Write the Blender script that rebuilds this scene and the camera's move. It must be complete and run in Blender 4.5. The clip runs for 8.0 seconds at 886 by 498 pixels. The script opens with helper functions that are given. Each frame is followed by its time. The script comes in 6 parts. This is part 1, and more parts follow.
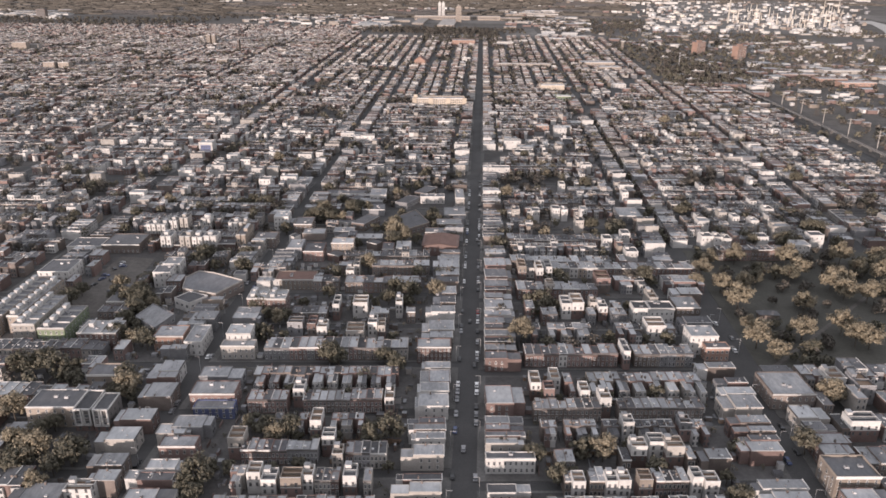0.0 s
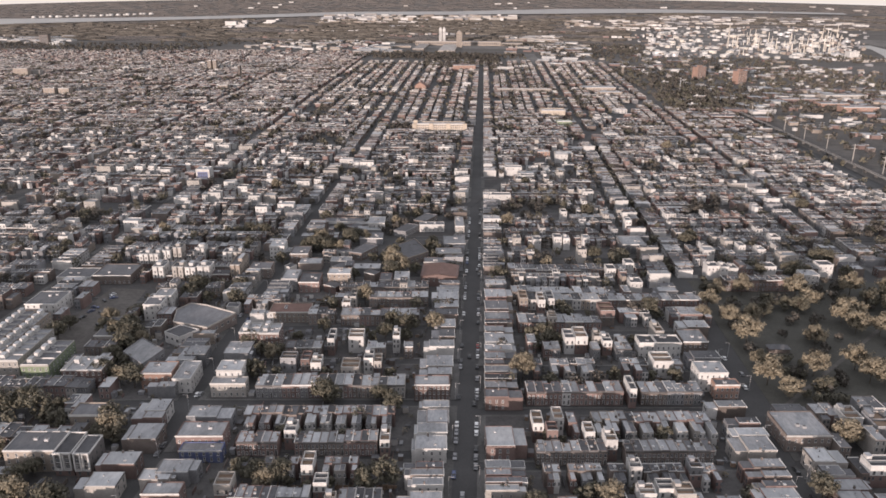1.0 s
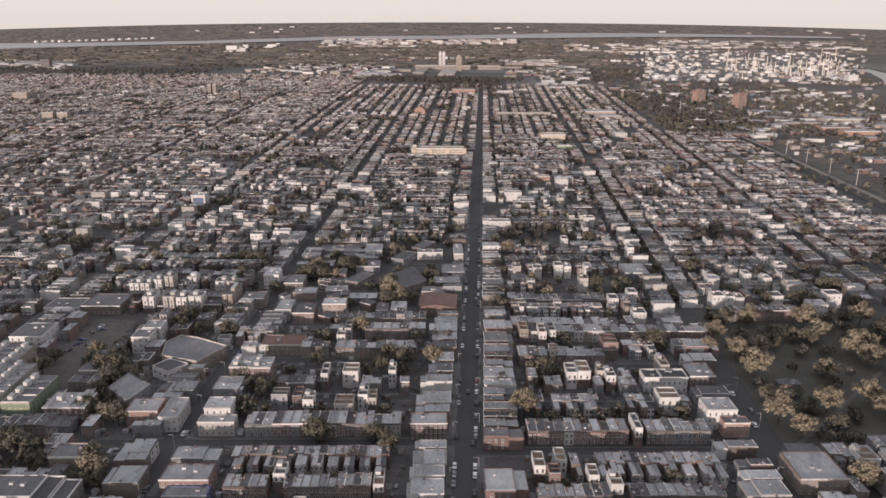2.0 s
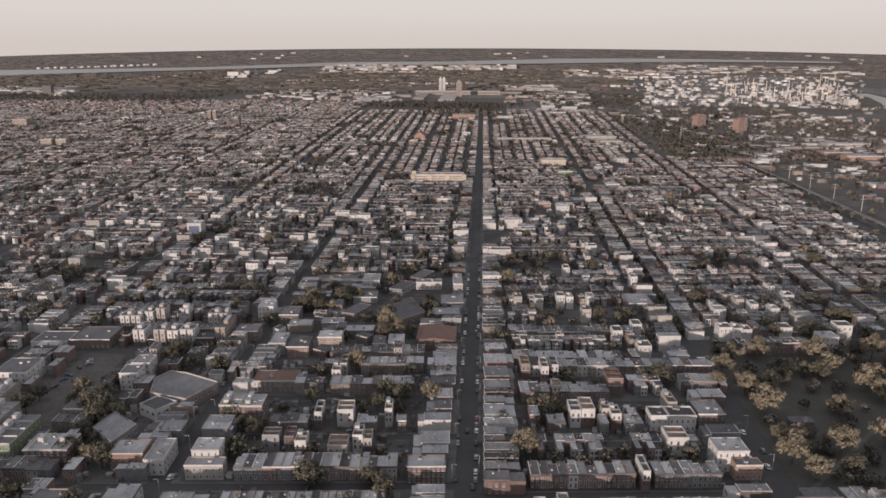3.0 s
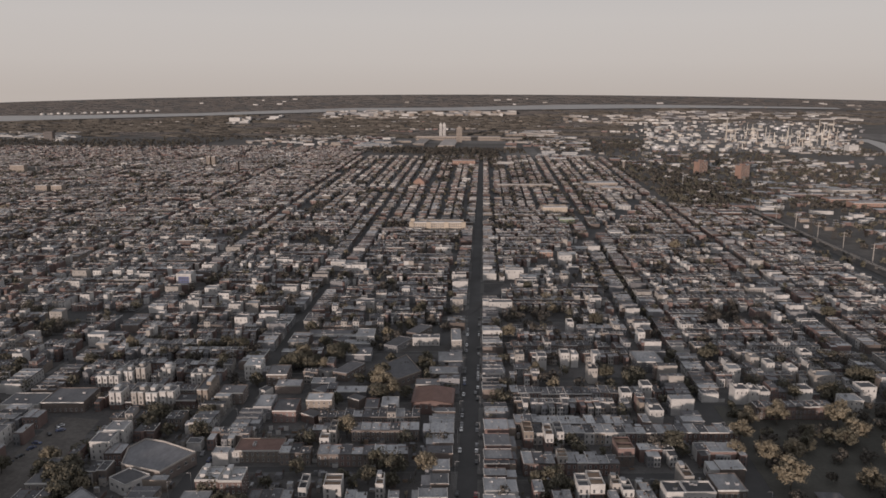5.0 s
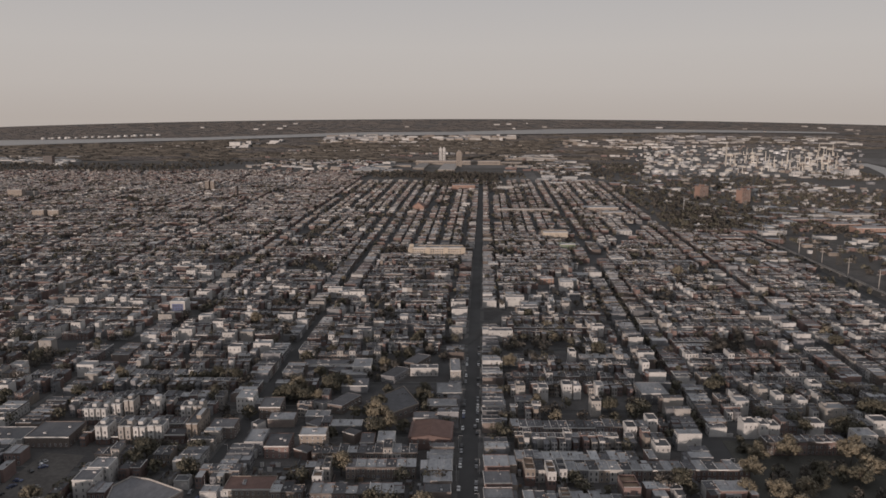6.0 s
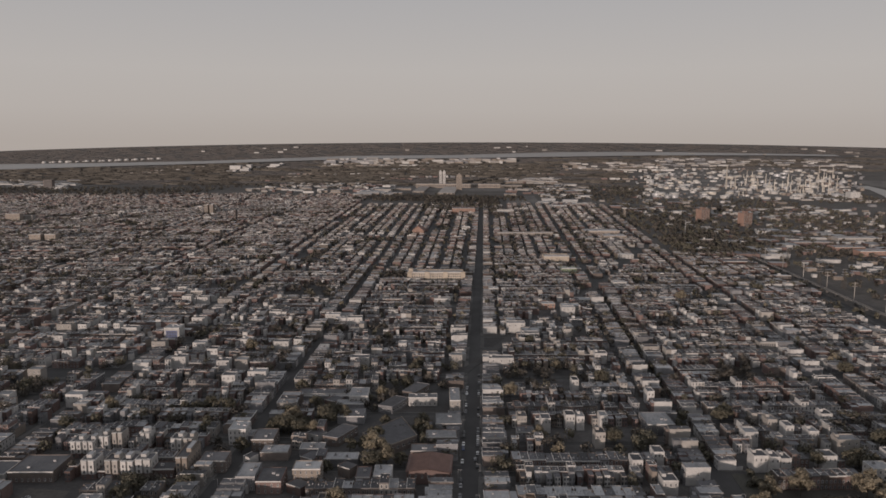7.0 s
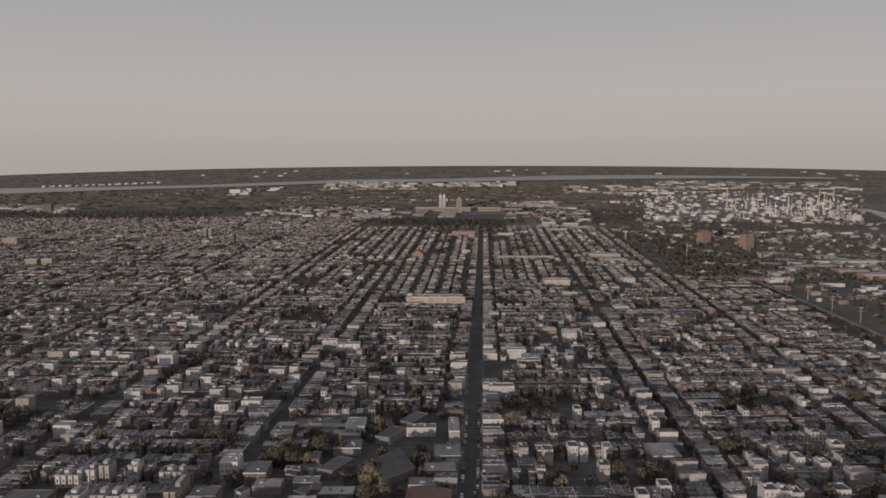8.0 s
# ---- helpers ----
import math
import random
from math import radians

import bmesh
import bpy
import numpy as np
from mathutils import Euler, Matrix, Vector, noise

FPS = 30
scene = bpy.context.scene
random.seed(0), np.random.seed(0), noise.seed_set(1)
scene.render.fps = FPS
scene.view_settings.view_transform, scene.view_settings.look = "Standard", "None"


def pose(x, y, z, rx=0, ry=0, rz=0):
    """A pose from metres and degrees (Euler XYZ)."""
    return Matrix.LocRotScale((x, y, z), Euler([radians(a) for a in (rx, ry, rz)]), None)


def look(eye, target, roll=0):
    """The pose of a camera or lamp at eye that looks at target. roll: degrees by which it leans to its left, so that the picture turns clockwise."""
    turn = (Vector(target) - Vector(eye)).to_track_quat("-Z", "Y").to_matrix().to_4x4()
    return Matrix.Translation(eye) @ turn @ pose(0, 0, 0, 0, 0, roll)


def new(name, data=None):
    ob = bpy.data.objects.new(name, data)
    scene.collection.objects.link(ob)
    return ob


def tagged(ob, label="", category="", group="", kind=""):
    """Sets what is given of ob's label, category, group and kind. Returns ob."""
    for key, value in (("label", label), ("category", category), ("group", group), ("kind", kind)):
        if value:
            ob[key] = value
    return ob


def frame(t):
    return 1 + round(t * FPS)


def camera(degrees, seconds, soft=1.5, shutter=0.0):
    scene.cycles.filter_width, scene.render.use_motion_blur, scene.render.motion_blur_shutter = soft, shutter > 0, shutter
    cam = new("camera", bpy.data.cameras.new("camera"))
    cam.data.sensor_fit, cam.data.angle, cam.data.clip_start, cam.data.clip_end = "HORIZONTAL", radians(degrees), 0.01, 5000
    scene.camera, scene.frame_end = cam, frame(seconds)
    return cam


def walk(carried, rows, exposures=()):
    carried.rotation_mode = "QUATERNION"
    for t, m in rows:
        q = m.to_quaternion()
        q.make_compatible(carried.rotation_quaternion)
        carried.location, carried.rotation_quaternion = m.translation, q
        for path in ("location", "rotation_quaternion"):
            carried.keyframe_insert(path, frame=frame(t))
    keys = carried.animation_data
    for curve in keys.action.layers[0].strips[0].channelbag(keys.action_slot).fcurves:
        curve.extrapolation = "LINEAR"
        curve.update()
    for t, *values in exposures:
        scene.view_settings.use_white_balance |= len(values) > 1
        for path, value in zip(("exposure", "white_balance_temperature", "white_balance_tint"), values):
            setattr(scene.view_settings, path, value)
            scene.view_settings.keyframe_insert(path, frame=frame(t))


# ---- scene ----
cam = camera(62.1, 8.0, soft=1.65)
PATH = [
    (0, look((1.44, -18.45, 182.09), (-33.2, 616.3, -59.0), 0.4)),
    (0.5, look((1.77, -11.79, 182.16), (-33.9, 626.4, -50.1), 0.3)),
    (1, look((2.13, -5.11, 182.28), (-34.3, 636.8, -38.7), 0.3)),
    (1.5, look((2.49, 1.49, 182.45), (-34.2, 646.8, -29.4), 0.3)),
    (3, look((3.40, 21.19, 183.55), (-35.0, 675.7, 3.0), 0.1)),
    (3.5, look((3.63, 27.78, 183.75), (-35.1, 684.7, 12.4), 0.1)),
    (4, look((3.80, 34.41, 183.93), (-35.3, 694.0, 23.8), 0.1)),
    (4.5, look((3.94, 40.95, 184.09), (-35.5, 702.6, 32.8), 0.1)),
    (6, look((4.30, 60.05, 184.74), (-35.8, 728.1, 64.7), 0.1)),
    (6.5, look((4.47, 66.17, 184.79), (-35.6, 736.0, 74.3), 0.1)),
    (7, look((4.68, 72.16, 184.82), (-36.1, 743.7, 85.5), -0.0)),
    (7.5, look((4.87, 78.06, 184.84), (-36.3, 750.9, 95.1), -0.0)),
    (8, look((5.06, 83.92, 184.86), (-36.1, 758.5, 106.7), -0.1)),
]
walk(cam, PATH, exposures=[(0, 0.32, 6360, 14), (1.5, 0.14, 6360, 14), (3.0, -0.28, 6400, 14), (3.5, -0.4, 6400, 14), (4.5, -0.6, 6430, 13), (6.5, -0.87, 6470, 12), (8, -0.96, 6480, 12)])

# ---- light ----
SUN_EL, SUN_AZ = radians(4.8), radians(204)          # low sun behind the flight, a little to its left
world = bpy.data.worlds.new("sky")
scene.world = world
world.use_nodes = True
wn, wl = world.node_tree.nodes, world.node_tree.links
wn.clear()
sky = wn.new("ShaderNodeTexSky")
sky.sky_type, sky.sun_disc = "NISHITA", False
sky.sun_elevation, sky.sun_rotation = SUN_EL, SUN_AZ
sky.air_density, sky.dust_density, sky.ozone_density = 1.0, 4.0, 1.0
grey = wn.new("ShaderNodeHueSaturation")
grey.inputs["Saturation"].default_value, grey.inputs["Value"].default_value = 0.3, 0.10
wl.new(sky.outputs[0], grey.inputs["Color"])
# evening haze: pale and a little pink at the horizon all round, greyer and dimmer overhead
where, split = wn.new("ShaderNodeTexCoord"), wn.new("ShaderNodeSeparateXYZ")
wl.new(where.outputs["Generated"], split.inputs[0])
haze = wn.new("ShaderNodeValToRGB")
haze.color_ramp.elements[0].position, haze.color_ramp.elements[0].color = 0.0, (0.615, 0.553, 0.498, 1)
haze.color_ramp.elements[1].position, haze.color_ramp.elements[1].color = 1.0, (0.50, 0.508, 0.53, 1)
for p, c in ((0.04, (0.66, 0.61, 0.562, 1)), (0.09, (0.665, 0.627, 0.590, 1)), (0.18, (0.575, 0.563, 0.56, 1)), (0.26, (0.51, 0.508, 0.51, 1)), (0.42, (0.485, 0.49, 0.508, 1))):
    haze.color_ramp.elements.new(p).color = c
wl.new(split.outputs["Z"], haze.inputs["Fac"])
both = wn.new("ShaderNodeMixRGB")
both.inputs[0].default_value = 0.85
wl.new(grey.outputs[0], both.inputs[1])
wl.new(haze.outputs[0], both.inputs[2])
back = wn.new("ShaderNodeBackground")
back.inputs["Strength"].default_value = 1.5
wl.new(both.outputs[0], back.inputs["Color"])
wl.new(back.outputs[0], wn.new("ShaderNodeOutputWorld").inputs["Surface"])
sun = new("sun", bpy.data.lights.new("sun", "SUN"))
sun.data.energy, sun.data.angle, sun.data.color = 5.0, radians(0.8), (1.0, 0.83, 0.71)
sun_to = Vector((math.sin(SUN_AZ) * math.cos(SUN_EL), math.cos(SUN_AZ) * math.cos(SUN_EL), math.sin(SUN_EL)))
sun.matrix_world = look(sun_to * 900, (0, 0, 0))

# ---- materials ----
def material(name, a, b, rough=0.85, grain=1.5, stain=0.08, spread=0.25, bump=0.15, metal=0.0, spec=0.3, streak=1.0):
    """Two colours mixed by grain and stains (scales per metre), each piece a little lighter or darker than the next."""
    m = bpy.data.materials.new(name)
    m.use_nodes = True
    n, l = m.node_tree.nodes, m.node_tree.links
    bsdf = n["Principled BSDF"]
    geo, info, place = n.new("ShaderNodeNewGeometry"), n.new("ShaderNodeObjectInfo"), n.new("ShaderNodeMapping")
    place.inputs["Scale"].default_value = (1, streak, 1)
    l.new(geo.outputs["Position"], place.inputs["Vector"])
    fine, wide = n.new("ShaderNodeTexNoise"), n.new("ShaderNodeTexNoise")
    for tex, scale, detail in ((fine, grain, 6), (wide, stain, 4)):
        tex.inputs["Scale"].default_value, tex.inputs["Detail"].default_value = scale, detail
        tex.inputs["Roughness"].default_value = 0.65
        l.new(place.outputs[0], tex.inputs["Vector"])
    add = n.new("ShaderNodeMath")
    add.operation = "MULTIPLY_ADD"
    add.inputs[1].default_value = 0.5
    half = n.new("ShaderNodeMath")
    half.operation, half.inputs[1].default_value = "MULTIPLY", 0.5
    l.new(fine.outputs[0], half.inputs[0])
    l.new(wide.outputs[0], add.inputs[0])
    l.new(half.outputs[0], add.inputs[2])
    ramp = n.new("ShaderNodeMapRange")
    ramp.inputs[1].default_value, ramp.inputs[2].default_value = 0.40, 0.60
    l.new(add.outputs[0], ramp.inputs[0])
    mix = n.new("ShaderNodeMixRGB")
    mix.inputs[1].default_value, mix.inputs[2].default_value = (*a, 1), (*b, 1)
    l.new(ramp.outputs[0], mix.inputs[0])
    both = n.new("ShaderNodeMath")
    both.operation = "ADD"
    l.new(geo.outputs["Random Per Island"], both.inputs[0])
    l.new(info.outputs["Random"], both.inputs[1])
    part_of = n.new("ShaderNodeMath")
    part_of.operation, part_of.inputs[1].default_value = "FRACT", 0
    l.new(both.outputs[0], part_of.inputs[0])
    value = n.new("ShaderNodeMapRange")
    value.inputs[3].default_value, value.inputs[4].default_value = 1 - spread, 1 + spread
    l.new(part_of.outputs[0], value.inputs[0])
    tone = n.new("ShaderNodeHueSaturation")
    l.new(mix.outputs[0], tone.inputs["Color"])
    l.new(value.outputs[0], tone.inputs["Value"])
    l.new(tone.outputs[0], bsdf.inputs["Base Color"])
    bsdf.inputs["Roughness"].default_value = rough
    bsdf.inputs["Metallic"].default_value = metal
    bsdf.inputs["Specular IOR Level"].default_value = spec
    if bump:
        b_ = n.new("ShaderNodeBump")
        b_.inputs["Strength"].default_value, b_.inputs["Distance"].default_value = bump, 0.1
        l.new(fine.outputs[0], b_.inputs["Height"])
        l.new(b_.outputs[0], bsdf.inputs["Normal"])
    return m


M = {
    "brick": material("red_brick", (0.133, 0.0933, 0.0859), (0.191, 0.139, 0.128), 0.9, 3, 0.15, 0.35),
    "brown": material("brown_brick", (0.127, 0.106, 0.0975), (0.196, 0.165, 0.149), 0.9, 3, 0.15, 0.35),
    "tan": material("tan_brick", (0.202, 0.172, 0.149), (0.285, 0.247, 0.216), 0.9, 3, 0.15, 0.25),
    "orange": material("orange_brick", (0.225, 0.15, 0.122), (0.3, 0.2, 0.165), 0.9, 3, 0.15, 0.15),
    "sandstone": material("pale_sandstone", (0.33, 0.282, 0.232), (0.44, 0.38, 0.315), 0.9, 1.5, 0.1, 0.15),
    "white": material("white_stucco", (0.38, 0.37, 0.362), (0.52, 0.508, 0.498), 0.8, 2, 0.2, 0.12),
    "cream": material("cream_stucco", (0.27, 0.252, 0.236), (0.36, 0.338, 0.317), 0.85, 2, 0.2, 0.15),
    "grey": material("grey_siding", (0.15, 0.15, 0.158), (0.229, 0.229, 0.238), 0.8, 2, 0.2, 0.3),
    "blue": material("blue_paint", (0.075, 0.09, 0.17), (0.11, 0.13, 0.23), 0.7, 2, 0.2, 0.2),
    "green": material("green_paint", (0.15, 0.19, 0.12), (0.21, 0.25, 0.17), 0.8, 2, 0.2, 0.15),
    "silver": material("silver_roof_coat", (0.192, 0.194, 0.204), (0.315, 0.318, 0.33), 0.6, 0.8, 0.12, 0.28, 0.1, 0.0, 0.4, 0.4),
    "pale": material("white_roof_coat", (0.29, 0.295, 0.306), (0.41, 0.414, 0.426), 0.6, 0.8, 0.12, 0.18, 0.1, 0.0, 0.4, 0.4),
    "tar": material("tar_roof", (0.074, 0.074, 0.08), (0.112, 0.111, 0.118), 0.8, 1.0, 0.2, 0.4),
    "dull": material("weathered_roof", (0.108, 0.108, 0.115), (0.157, 0.157, 0.166), 0.75, 0.8, 0.12, 0.3, 0.1, 0.0, 0.3, 0.4),
    # grey-tan roof, its warm pale tone painted in for distance haze
    "dusty": material("haze_toned_gravel_roof", (0.239, 0.219, 0.205), (0.378, 0.349, 0.329), 0.85, 0.8, 0.12, 0.3, 0.1, 0.0, 0.2, 0.4),
    "redroof": material("red_roof_tile", (0.125, 0.078, 0.067), (0.18, 0.112, 0.096), 0.8, 2, 0.2, 0.15),
    "asphalt": material("asphalt", (0.055, 0.0545, 0.0555), (0.077, 0.0755, 0.0765), 0.85, 1.2, 0.05, 0.05),
    "concrete": material("pavement_concrete", (0.088, 0.086, 0.084), (0.138, 0.134, 0.131), 0.9, 1.0, 0.1, 0.2),
    "yard": material("yard_ground", (0.064, 0.061, 0.061), (0.095, 0.091, 0.09), 0.95, 0.5, 0.1, 0.3),
    "dirt": material("bare_dirt", (0.0792, 0.0726, 0.0682), (0.127, 0.117, 0.109), 0.95, 0.4, 0.06, 0.1),
    "grass": material("worn_grass", (0.07, 0.068, 0.06), (0.1, 0.097, 0.086), 0.95, 0.6, 0.05, 0.1),
    "leaf": material("olive_leaves", (0.077, 0.071, 0.055), (0.123, 0.113, 0.084), 0.75, 0.6, 0.12, 0.22, 0.0),
    "gold": material("golden_leaves", (0.14, 0.12, 0.088), (0.25, 0.215, 0.157), 0.75, 0.6, 0.12, 0.2, 0.0),
    "bark": material("bark", (0.06, 0.05, 0.04), (0.10, 0.085, 0.07), 0.95, 6, 0.5, 0.2),
    "glass": material("window_glass", (0.08, 0.083, 0.09), (0.115, 0.119, 0.127), 0.12, 2, 0.3, 0.4, 0.0, 0.0, 0.6),
    "trim": material("painted_trim", (0.4, 0.39, 0.38), (0.55, 0.538, 0.525), 0.6, 3, 0.3, 0.25),
    "darktrim": material("dark_cornice", (0.09, 0.084, 0.083), (0.13, 0.122, 0.12), 0.6, 3, 0.3, 0.4),
    "wood": material("deck_wood", (0.16, 0.11, 0.08), (0.26, 0.19, 0.14), 0.8, 4, 0.3, 0.3),
    "steel": material("galvanised_steel", (0.30, 0.30, 0.31), (0.44, 0.44, 0.45), 0.5, 4, 0.3, 0.25, 0.05, 0.3),
    "tank": material("tank_white_paint", (0.36, 0.348, 0.336), (0.52, 0.504, 0.487), 0.6, 0.3, 0.05, 0.2, 0.05),
    "stack": material("stack_concrete", (0.40, 0.37, 0.33), (0.54, 0.50, 0.45), 0.8, 0.3, 0.05, 0.25, 0.05),
    "rubber": material("rubber", (0.015, 0.015, 0.015), (0.03, 0.03, 0.03), 0.8, 8, 1, 0.1, 0),
    "car_white": material("car_white", (0.66, 0.66, 0.66), (0.74, 0.74, 0.74), 0.3, 3, 0.5, 0.08, 0, 0, 0.5),
    "car_grey": material("car_grey", (0.22, 0.22, 0.23), (0.28, 0.28, 0.29), 0.3, 3, 0.5, 0.3, 0, 0.4, 0.5),
    "car_black": material("car_black", (0.015, 0.015, 0.017), (0.03, 0.03, 0.032), 0.3, 3, 0.5, 0.2, 0, 0, 0.5),
    "car_red": material("car_red", (0.22, 0.03, 0.03), (0.28, 0.045, 0.04), 0.3, 3, 0.5, 0.2, 0, 0, 0.5),
    "car_blue": material("car_blue", (0.05, 0.07, 0.15), (0.07, 0.09, 0.18), 0.3, 3, 0.5, 0.2, 0, 0, 0.5),
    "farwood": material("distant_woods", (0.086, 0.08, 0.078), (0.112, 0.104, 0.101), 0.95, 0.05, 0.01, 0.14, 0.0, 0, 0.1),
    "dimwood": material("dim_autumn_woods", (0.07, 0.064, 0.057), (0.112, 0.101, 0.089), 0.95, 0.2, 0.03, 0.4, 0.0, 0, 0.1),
    "lot": material("pale_yard_ground", (0.105, 0.099, 0.094), (0.19, 0.18, 0.171), 0.95, 0.05, 0.012, 0.0, 0.0, 0, 0.2),
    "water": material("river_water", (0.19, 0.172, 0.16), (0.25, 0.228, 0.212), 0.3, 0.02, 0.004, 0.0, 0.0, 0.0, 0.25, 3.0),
    "land": material("distant_land", (0.092, 0.086, 0.082), (0.135, 0.126, 0.119), 0.95, 0.02, 0.004, 0.0, 0.0, 0, 0.1, 4.0),
}


# ---- builders ----
class Shape:
    """Quads gathered in a list, then made into one mesh."""

    def __init__(self):
        self.v, self.f, self.m, self.mats = [], [], [], []

    def slot(self, key):
        if key not in self.mats:
            self.mats.append(key)
        return self.mats.index(key)

    def quad(self, pts, key):
        i = len(self.v)
        self.v.extend(pts)
        self.f.append(tuple(range(i, i + len(pts))))
        self.m.append(self.slot(key))

    def box(self, x0, x1, y0, y1, z0, z1, key, top=None, at=None, floor=False):
        """A box with its own roof material; at = (x, y, turn in radians)."""
        pts = [(x0, y0), (x1, y0), (x1, y1), (x0, y1)]
        if at:
            c, s = math.cos(at[2]), math.sin(at[2])
            pts = [(at[0] + c * x - s * y, at[1] + s * x + c * y) for x, y in pts]
        self.prism(pts, z0, z1, key, top, floor)

    def prism(self, pts, z0, z1, key, top=None, floor=False):
        i, n = len(self.v), len(pts)
        self.v.extend((x, y, z0) for x, y in pts)
        self.v.extend((x, y, z1) for x, y in pts)
        k = self.slot(key)
        for j in range(n):
            self.f.append((i + j, i + (j + 1) % n, i + n + (j + 1) % n, i + n + j))
            self.m.append(k)
        self.f.append(tuple(range(i + n, i + 2 * n)))
        self.m.append(self.slot(top or key))
        if floor:
            self.f.append(tuple(range(i + n - 1, i - 1, -1)))
            self.m.append(k)

    def rim(self, x0, x1, y0, y1, z, rise, t, key):
        """A parapet round a flat roof."""
        for a, b, c, d in ((x0, x1, y0, y0 + t), (x0, x1, y1 - t, y1), (x0, x0 + t, y0 + t, y1 - t), (x1 - t, x1, y0 + t, y1 - t)):
            self.box(a, b, c, d, z, z + rise, key)

    def tube(self, x, y, z0, z1, r0, r1, key, sides=10, cap=None):
        ring = [(math.cos(2 * math.pi * k / sides), math.sin(2 * math.pi * k / sides)) for k in range(sides)]
        i, k = len(self.v), self.slot(key)
        self.v.extend((x + r0 * c, y + r0 * s, z0) for c, s in ring)
        self.v.extend((x + r1 * c, y + r1 * s, z1) for c, s in ring)
        for j in range(sides):
            self.f.append((i + j, i + (j + 1) % sides, i + sides + (j + 1) % sides, i + sides + j))
            self.m.append(k)
        self.f.append(tuple(range(i + sides, i + 2 * sides)))
        self.m.append(self.slot(cap or key))

    def mesh(self, name):
        me = bpy.data.meshes.new(name)
        me.from_pydata(self.v, [], self.f)
        for key in self.mats:
            me.materials.append(M[key])
        me.polygons.foreach_set("material_index", self.m)
        me.update()
        return me


def part(name, data, parent, label="", at=(0, 0, 0), turn=0.0):
    """One mesh object under a thing or a part."""
    ob = new(name, data.mesh(name) if isinstance(data, Shape) else data)
    ob.parent = parent
    ob.location, ob.rotation_euler = at, (0, 0, turn)
    return tagged(ob, label)


def thing(name, label, category, x, y, z=0.0, turn=0.0, group="", kind=""):
    """The Empty at a thing's base, which parents its parts."""
    ob = new(name)
    ob.location, ob.rotation_euler = (x, y, z), (0, 0, turn)
    return tagged(ob, label, category, group, kind)


def solid(name, shape, label, category, group="", kind=""):
    return tagged(new(name, shape.mesh(name)), label, category, group, kind)


def lift(x, y):
    """The land: flat under the city, rising far off to the wooded rim at the horizon."""
    k = min(max((y - 3150) / 1720, 0), 1)
    return (172 - 46 * (x / 2900) ** 2) * k * (0.35 + 0.65 * k) if abs(x) < 5600 else 0.0


def fan(u, y):
    """Streets run almost parallel, a little farther apart with distance."""
    return -2.6 - 0.006 * (y - 200) + u * (0.985 + 0.000173 * (y - 220))


SLANT = 0.07                                       # cross streets lean by this much


def seen(x, y, more=0):
    """Within the swathe of city that the flight looks over."""
    return abs(x + 0.03 * y) < 0.62 * (y + 25) + 45 + more


# ---- ground ----
g = Shape()
xs = [-6000, -4500] + [k * 200 for k in range(-16, 17)] + [4500, 6000]
ys = [-2500, -600, 0] + [400 * k for k in range(1, 8)] + [3150 + 86 * k for k in range(0, 21)]
for i, y in enumerate(ys):
    for x in xs:
        g.v.append((x, y, lift(x, y)))
for i in range(len(ys) - 1):
    for j in range(len(xs) - 1):
        a = i * len(xs) + j
        g.f.append((a, a + 1, a + len(xs) + 1, a + len(xs)))
        g.m.append(g.slot("land" if ys[i] >= 2000 else "asphalt"))
solid("ground", g, "dark asphalt and open land under the city", "ground", kind="structure")

# ---- the street plan ----
MAIN = [133 * k for k in range(-14, 3)]           # streets that run away from the camera
HALF = 8.3                                         # half the width between house fronts
FIRST, STEP = 213.5, 41.9                          # small cross streets
keep_out = []                                      # (x0, x1, y0, y1) taken by single buildings, yards and the park


def taken(x0, x1, y0, y1):
    for a, b, c, d in keep_out:
        if min(x1, b) - max(x0, a) > 0.25 * (x1 - x0) and min(y1, d) - max(y0, c) > 0.2 * (y1 - y0):
            return True
    return False


# ---- windows, doors, small roof parts that houses share ----
def window_mesh(w, h, frame_key="trim"):
    s = Shape()
    s.box(-w / 2, w / 2, -0.06, 0.03, 0, h, frame_key)
    s.box(-w / 2 + 0.1, w / 2 - 0.1, -0.075, -0.05, 0.1, h / 2 - 0.04, "glass")
    s.box(-w / 2 + 0.1, w / 2 - 0.1, -0.075, -0.05, h / 2 + 0.04, h - 0.1, "glass")
    s.box(-w / 2 - 0.08, w / 2 + 0.08, -0.16, 0.0, -0.12, 0.0, frame_key)
    return s.mesh("window")


def door_mesh():
    s = Shape()
    s.box(-0.6, 0.6, -0.05, 0.03, 0, 2.5, "trim")
    s.box(-0.45, 0.45, -0.08, -0.04, 0, 2.05, "darktrim")
    s.box(-0.45, 0.45, -0.08, -0.04, 2.12, 2.42, "glass")
    return s.mesh("door")


def chimney_mesh():
    s = Shape()
    s.box(-0.4, 0.4, -0.3, 0.3, -0.1, 1.0, "brown")
    s.box(-0.47, 0.47, -0.37, 0.37, 1.0, 1.12, "concrete")
    return s.mesh("chimney")


def pot_mesh():
    s = Shape()
    s.tube(-0.15, 0, 0, 0.32, 0.12, 0.09, "redroof", 7)
    s.tube(0.18, 0, 0, 0.26, 0.1, 0.08, "steel", 7)
    return s.mesh("chimney_pot")


def hatch_mesh():
    s = Shape()
    s.box(-0.45, 0.45, -0.45, 0.45, -0.05, 0.4, "trim", "pale")
    s.box(-0.5, 0.5, -0.5, 0.5, 0.4, 0.46, "steel")
    return s.mesh("roof_hatch")


